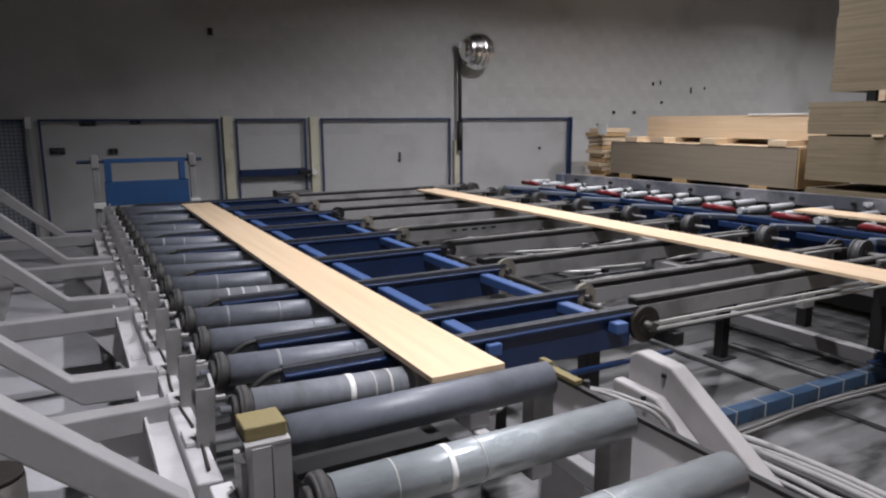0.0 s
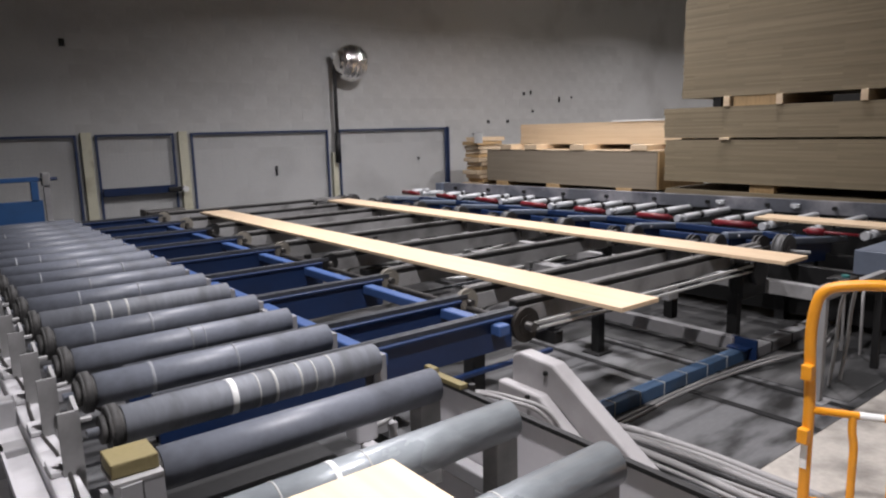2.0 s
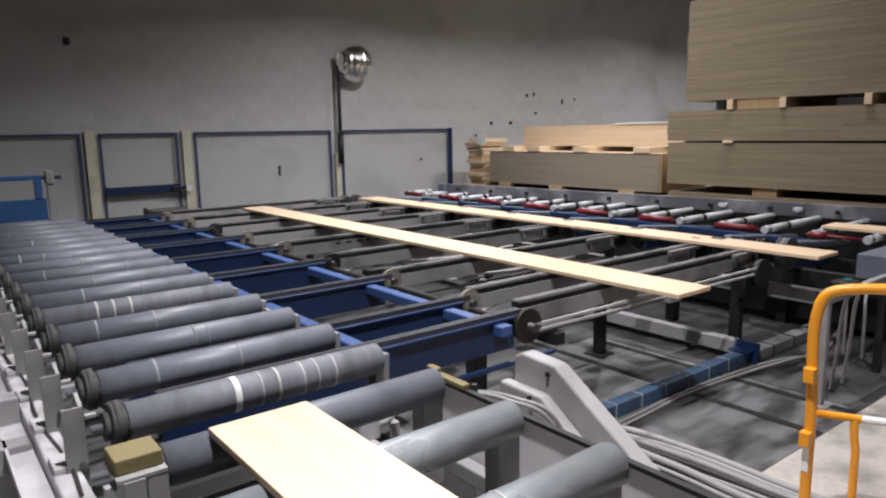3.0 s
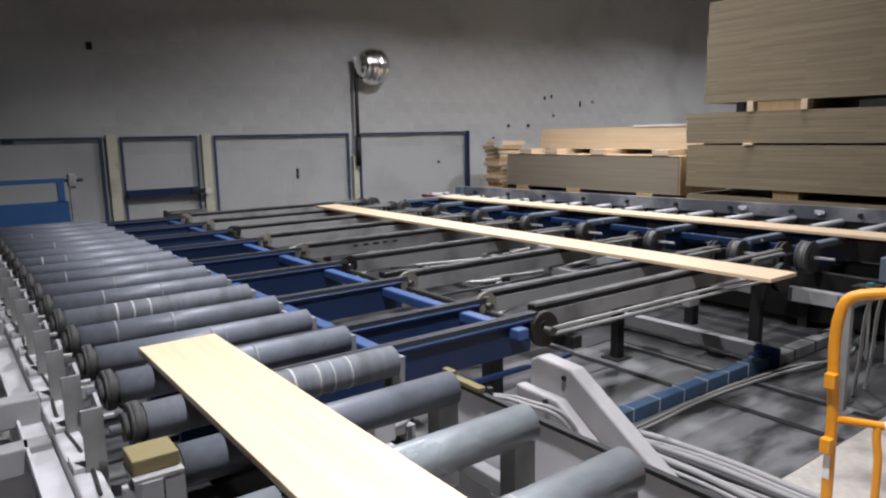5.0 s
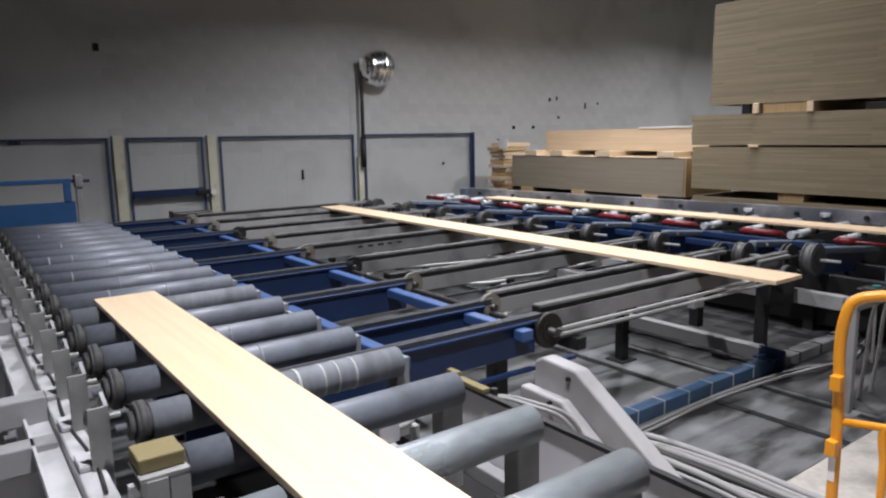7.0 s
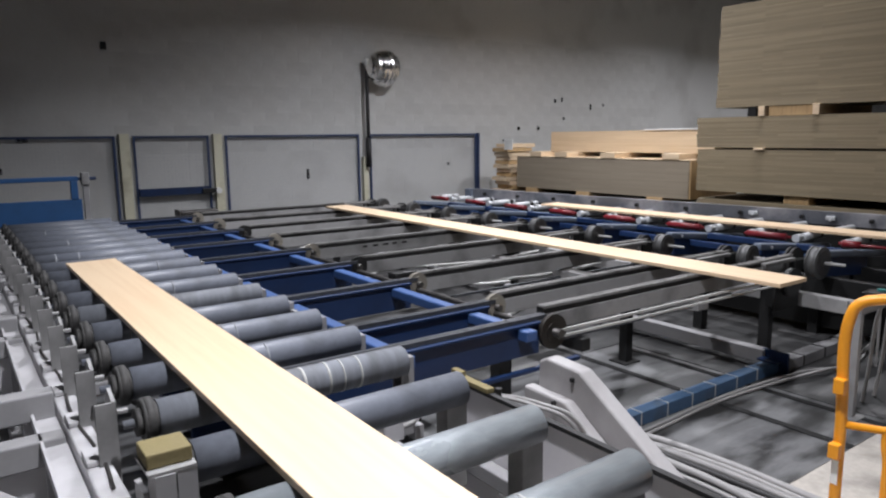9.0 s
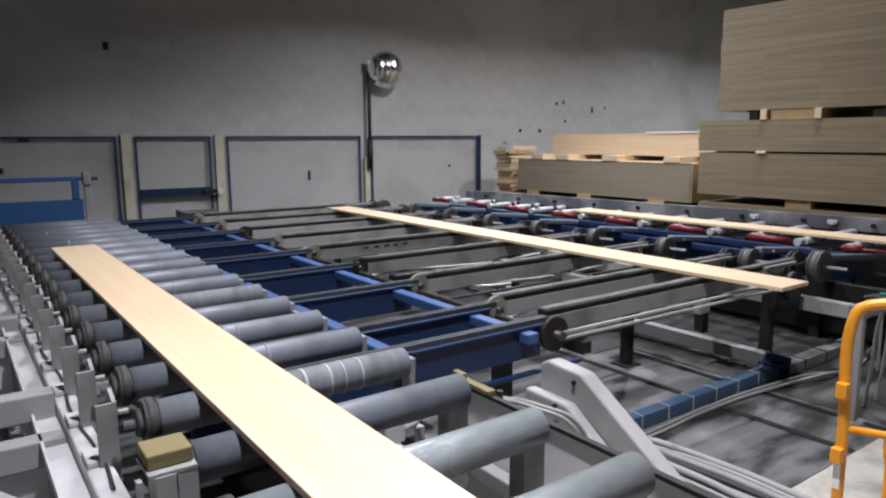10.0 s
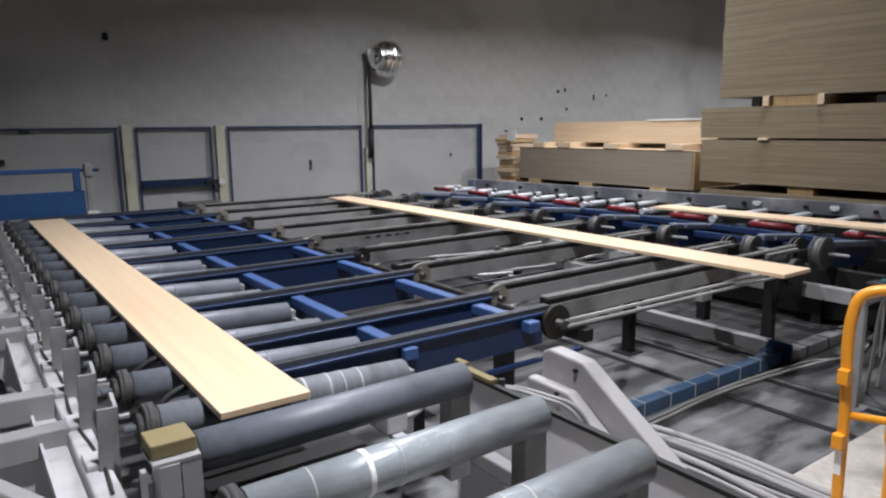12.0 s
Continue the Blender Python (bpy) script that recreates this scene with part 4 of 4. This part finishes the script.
def stacks():
    # tall stack beside the outfeed
    X = 7.5
    bearers(X - 0.02, X + 1.2, (1.0, 2.6, 4.2), 0.0, 0.12)
    pack(X, X + 1.25, 0.3, 5.7, 0.12, 0.83, seed=2)
    bearers(X + 0.04, X + 1.2, (1.0, 2.8, 4.5), 0.83, 0.925)
    pack(X, X + 1.25, 0.3, 5.72, 0.925, 1.42, seed=3)
    bearers(X - 0.03, X + 1.2, (3.05, 4.93), 1.42, 1.445, "fresh", 0.06)
    pack(X, X + 1.25, 0.3, 5.74, 1.445, 1.795, seed=4)
    bearers(X - 0.02, X + 1.2, (1.5, 2.8, 3.5, 4.33, 4.93), 1.795, 1.905, "fresh", 0.035)
    long = thing("bearer", "long brown timber bearer set back between packs", "timber bearer", (0, 4.6, 0), "bearers")
    part("block", boxes((X + 0.01, X + 0.12, -0.26, 0.26, 1.796, 1.904), bevel=0.003), M["pallet"], long)
    pack(X, X + 1.25, 0.2, 5.5, 1.905, 3.05, seed=5)
    dark = thing("bearer", "near-black bearer set back between packs", "timber bearer", (0, 5.06, 0), "bearers")
    part("block", boxes((X + 0.01, X + 1.1, -0.05, 0.05, 1.796, 1.904), bevel=0.003), M["darkmetal"], dark)
    # farther stack
    X = 8.4
    bearers(X - 0.02, X + 1.2, (7.0, 8.4, 9.6), 0.0, 0.12)
    pack(X, X + 1.2, 6.45, 10.0, 0.12, 0.62, seed=6)
    bearers(X - 0.02, X + 1.2, (7.0, 8.4, 9.6), 0.62, 0.70)
    pack(X, X + 1.2, 6.45, 10.0, 0.70, 1.238, "greypack", "grey weathered panel pack", seed=7, slip=0.005)
    # the brightly lit top of the weathered pack, put into a pale panel
    pack(X - 0.01, X + 1.2, 6.44, 9.98, 1.2385, 1.25, "fresh", "pale panel standing in for the weathered pack's lit top", 1, seed=17)
    bearers(X - 0.02, X + 1.2, (6.75, 7.9, 8.9, 9.5), 1.25, 1.33, "fresh")
    pack(X + 0.35, X + 1.3, 6.3, 9.5, 1.33, 1.665, "fresh", "fresh pale timber pack", seed=8)
    pack(X + 0.33, X + 1.3, 6.2, 7.5, 1.6655, 1.69, "ring", "white panel on the fresh pack", 1, seed=18)
    # board added to give the pack's end the tone of lit end grain
    ends = thing("end_grain_board", "brown board standing in for the pack's lit end grain", "board", (0, 6.43, 0), "end boards")
    part("plank", boxes((X, X + 1.15, -0.012, 0.008, 0.70, 1.236), bevel=0.003), M["pallet"], ends)
    # loose plank pile at the far end
    p = thing("plank_pile", "untidy pile of short sawn planks", "timber stack")
    rng = random.Random(9)
    for i in range(14):
        z = 0.42 + 0.075 * i
        a = rng.uniform(-0.08, 0.08)
        ob = part("plank", boxes((8.35 + a, 8.95 + a, 10.12 + rng.uniform(0, 0.05), 10.55, z, z + 0.065)), M["fresh" if i % 3 else "pallet"], p)
    part("block", boxes((8.3, 9.0, 10.1, 10.55, 0, 0.42)), M["pallet"], p)
    part("paper_sheet", boxes((8.20, 8.205, 9.90, 10.12, 1.36, 1.54), (8.205, 8.40, 10.08, 10.12, 1.46, 1.463)), M["ring"], p, "white paper sheet")


def barrier():
    d = Vector((0.45, -0.89, 0)).normalized()
    s = thing("barrier", "orange painted tube safety barrier", "barrier", (2.705, 1.80, 0))
    W = 1.9
    tube("top_tube", [(0, 0, 0.02), (0, 0, 0.5), (0, 0, 0.92), tuple(d * 0.025 + Vector((0, 0, 0.975))), tuple(d * 0.09 + Vector((0, 0, 1.0))), tuple(d * 0.6 + Vector((0, 0, 1.0))), tuple(d * (W - 0.09) + Vector((0, 0, 1.0))), tuple(d * (W - 0.02) + Vector((0, 0, 0.97))), tuple(d * W + Vector((0, 0, 0.9))), tuple(d * W + Vector((0, 0, 0.02)))], 0.021, M["orange"], s)
    part("mid_rail", rods((tuple(Vector((0, 0, 0.5))), tuple(d * W + Vector((0, 0, 0.5))), 0.015), (tuple(Vector((0, 0, 0.12))), tuple(d * W + Vector((0, 0, 0.12))), 0.015), seg=12), M["orange"], s, "", True)
    for k in range(1, 14):
        q = d * (0.13 * k + 0.02)
        tube("bar", [tuple(q + Vector((0, 0, 0.5))), tuple(q + Vector((0, 0, 0.44))), tuple(q + d * 0.009 + Vector((0, 0, 0.375))), tuple(q + d * 0.010 + Vector((0, 0, 0.30))), tuple(q + d * 0.010 + Vector((0, 0, 0.12)))], 0.015, M["orange"], s)
    part("sticker", rods((tuple(d * 0.17 + Vector((0, 0, 0.5))), tuple(d * 0.25 + Vector((0, 0, 0.5))), 0.0157), seg=12), M["white"], s, "small white sticker")
    for z in (0.66, 0.40):
        part("hinge", boxes((-0.05, -0.015, -0.02, 0.02, z - 0.03, z + 0.03), bevel=0.004), M["orange"], s)
    part("sticker", boxes((-0.0230, -0.0215, -0.013, 0.013, 0.26, 0.36)), M["white"], s, "small white sticker")
    for q in (Vector((0, 0, 0)), d * W):
        part("foot", boxes((q.x - 0.2, q.x + 0.2, q.y - 0.03, q.y + 0.03, 0, 0.018), bevel=0.004), M["orange"], s)
    g = thing("corner_frame", "grey square steel tube corner frame on the floor", "machine frame", (4.06, 2.33, 0))
    part("post", boxes((-0.022, 0.022, -0.022, 0.022, 0.0105, 0.61), bevel=0.005), M["dull"], g)
    part("top_bar", boxes((-0.022, 0.86, -0.022, 0.022, 0.611, 0.655), bevel=0.005), M["dull"], g)
    part("base_plate", boxes((-0.06, 0.06, -0.06, 0.06, 0.004, 0.01)), M["dull"], g)
    part("leg", boxes((0.80, 0.844, -0.022, 0.022, 0.008, 0.61), bevel=0.005), M["darkmetal"], g)
    part("button_box", boxes((0.20, 0.34, -0.05, 0.05, 0.656, 0.70), bevel=0.008), M["darkmetal"], g, "small dark button box")
    part("button", rods(((0.27, 0.0, 0.7002), (0.27, 0.0, 0.712), 0.022), seg=14), M["teal"], g, "teal push button")
    for k in range(2):
        tube("hose", [(0.30 + 0.16 * k, 0.0, 0.64), (0.31 + 0.17 * k, 0.03, 0.50), (0.30 + 0.17 * k, 0.04, 0.25), (0.27 + 0.16 * k, 0.05, 0.012)], 0.011, M["cable"], g)


# ---- boards that travel ----
BW, BL, BT = 0.298, 5.76, 0.024


def board():
    bd = part("board", boxes((-BW / 2, BW / 2, -BL / 2, BL / 2, 0, BT), bevel=0.0025), M["board"])
    return tagged(bd, "pale planed spruce board on the conveyor", "board", "boards")


def wall_blocks():
    """Blocks of the far wall, laid in half bond with open joints; the lower middle ones are single pieces."""
    wall = bpy.data.objects["wall_north"]
    y1, bw, bh, j = HALL["y1"], 0.40, 0.20, 0.0016
    rng = random.Random(3)
    one = mesh_of(boxes((j / 2, bw - j / 2, y1 - 0.0005, y1 + 0.006, j / 2, bh - j / 2), bevel=0.0), M["wall"])
    rest_v, rest_f = [], []
    count = 0
    for r in range(30):
        for c in range(-18, 56):
            x, z = c * bw + (bw / 2 if r % 2 else 0), r * bh
            if x < HALL["x0"] or x + bw > HALL["x1"]:
                continue
            if 7 <= r <= 16 and 2 <= x < 13.6 and count < 300:
                ob = part("block", one, None, wall)
                ob.location = (x, -rng.uniform(0, 0.0006), z)
                count += 1
            else:
                k, a = len(rest_v), rng.uniform(0, 0.0006)
                u0, u1, w0, w1 = x + j / 2, x + bw - j / 2, z + j / 2, z + bh - j / 2
                rest_v += [(u0, y1 - a, w0), (u1, y1 - a, w0), (u1, y1 - a, w1), (u0, y1 - a, w1), (u0, y1 + 0.006, w0), (u1, y1 + 0.006, w0), (u1, y1 + 0.006, w1), (u0, y1 + 0.006, w1)]
                rest_f += [(k, k + 1, k + 2, k + 3), (k, k + 4, k + 5, k + 1), (k + 3, k + 2, k + 6, k + 7), (k, k + 3, k + 7, k + 4), (k + 1, k + 5, k + 6, k + 2)]
    me = bpy.data.meshes.new("blocks")
    me.from_pydata(rest_v, [], rest_f)
    me.materials.append(M["wall"])
    tagged(part("blocks", me, None, wall), kind="stuff")


hall()
wall_marks()
for row in LAMPS:
    ceiling_lamp(*row)
table = tilting_table()
tilt_stand()
infeed()
blue_frame()
grey_frame()
floor_duct()
cables()
knee_cover()
outfeed()
lift = lift_frame()
fence()
post_tab()
mirror()
carriage()
timber_post()
stacks()
barrier()
boards = [board() for _ in range(4)]
wall_blocks()

ON_CHAIN, ON_ROLL, ON_OUT = CTOP + 0.002, RTOP + 0.001, 0.738
YC = 2.65 + BL / 2


def motions():
    px, py, pz = TILT_PIVOT
    def tip(a):
        return pose(px, py, pz, 0, a, 0)
    walk(table, [(0.0, tip(2.5)), (0.5, tip(2.5)), (1.0, tip(0.15)), (1.2, tip(0)), (11.82, tip(0)), (11.9, tip(0.4)), (12.0, tip(2.5))])
    def swing(a):
        return pose(*LIFT_PIVOT, 0, a, 0)
    walk(lift, [(0.0, swing(5.6)), (3.9, swing(5.6)), (4.6, swing(0.6)), (5.2, swing(0)), (6.02, swing(0)), (6.2, swing(3.8)), (6.4, swing(5.6)), (12.0, swing(5.6))])
    a, b2, c, d = boards
    lean = math.degrees(math.atan(RISE))

    def on_chain(x):
        """A board's pose on the chains, which are level in the blue frame and climb in the grey one."""
        k = min(1.0, max(0.0, (x - 1.6) / 1.4))
        return pose(x, YC, ON_CHAIN + k * RISE * (YC - 3.1), lean * k)
    # rows of seconds, x of the board's middle
    walk(a, [(t, on_chain(x)) for t, x in ((0.0, 1.17), (0.5, 1.78), (1.0, 2.24), (1.5, 2.56), (2.0, 2.79), (2.5, 3.01), (3.0, 3.24), (3.5, 3.46), (4.4, 3.84), (4.9, 3.955), (5.3, 3.955), (12.0, 3.955))])

    walk(b2, [(t, on_chain(x)) for t, x in ((0.0, 3.955), (0.7, 3.955), (1.0, 3.99), (1.5, 4.18), (2.5, 4.62), (3.5, 5.05))]
         + [(t, pose(x, y, z, 0, 0, turn)) for t, x, y, z, turn in ((4.5, 5.66, YC, ON_CHAIN + 0.008, 0.8), (5.2, 5.98, YC, ON_OUT, 2.4), (5.5, 6.16, YC + 0.04, ON_OUT, 2.8), (6.0, 6.37, 5.77, ON_OUT, 3.0), (6.5, 6.36, 5.49, ON_OUT, 2.6), (9.5, 6.29, 3.79, ON_OUT, 2.3), (10.5, 6.27, 3.22, ON_OUT, 2.2), (12.0, 6.24, 2.365, ON_OUT, 2.2))])
    walk(c, [(t, pose(x, y - BL / 2, ON_OUT, 0, 0, 2.2)) for t, x, y in ((0.0, 6.32, 4.85), (1.5, 6.35, 4.10), (2.5, 6.37, 3.55), (3.7, 6.39, 2.9), (12.0, 6.5, -0.75))])
    walk(d, [(t, pose(0.745, y - BL / 2, z)) for t, y, z in ((0.0, 1.03, ON_ROLL), (2.5, 2.25, ON_ROLL), (5.5, 3.71, ON_ROLL), (6.5, 4.24, ON_ROLL), (9.5, 6.09, ON_ROLL), (10.5, 6.98, ON_ROLL), (11.0, 7.46, ON_ROLL), (11.5, 7.97, ON_ROLL), (11.8, 8.31, ON_ROLL), (11.9, 8.39, ON_ROLL - 0.015), (12.0, 8.43, ON_CHAIN))])


motions()
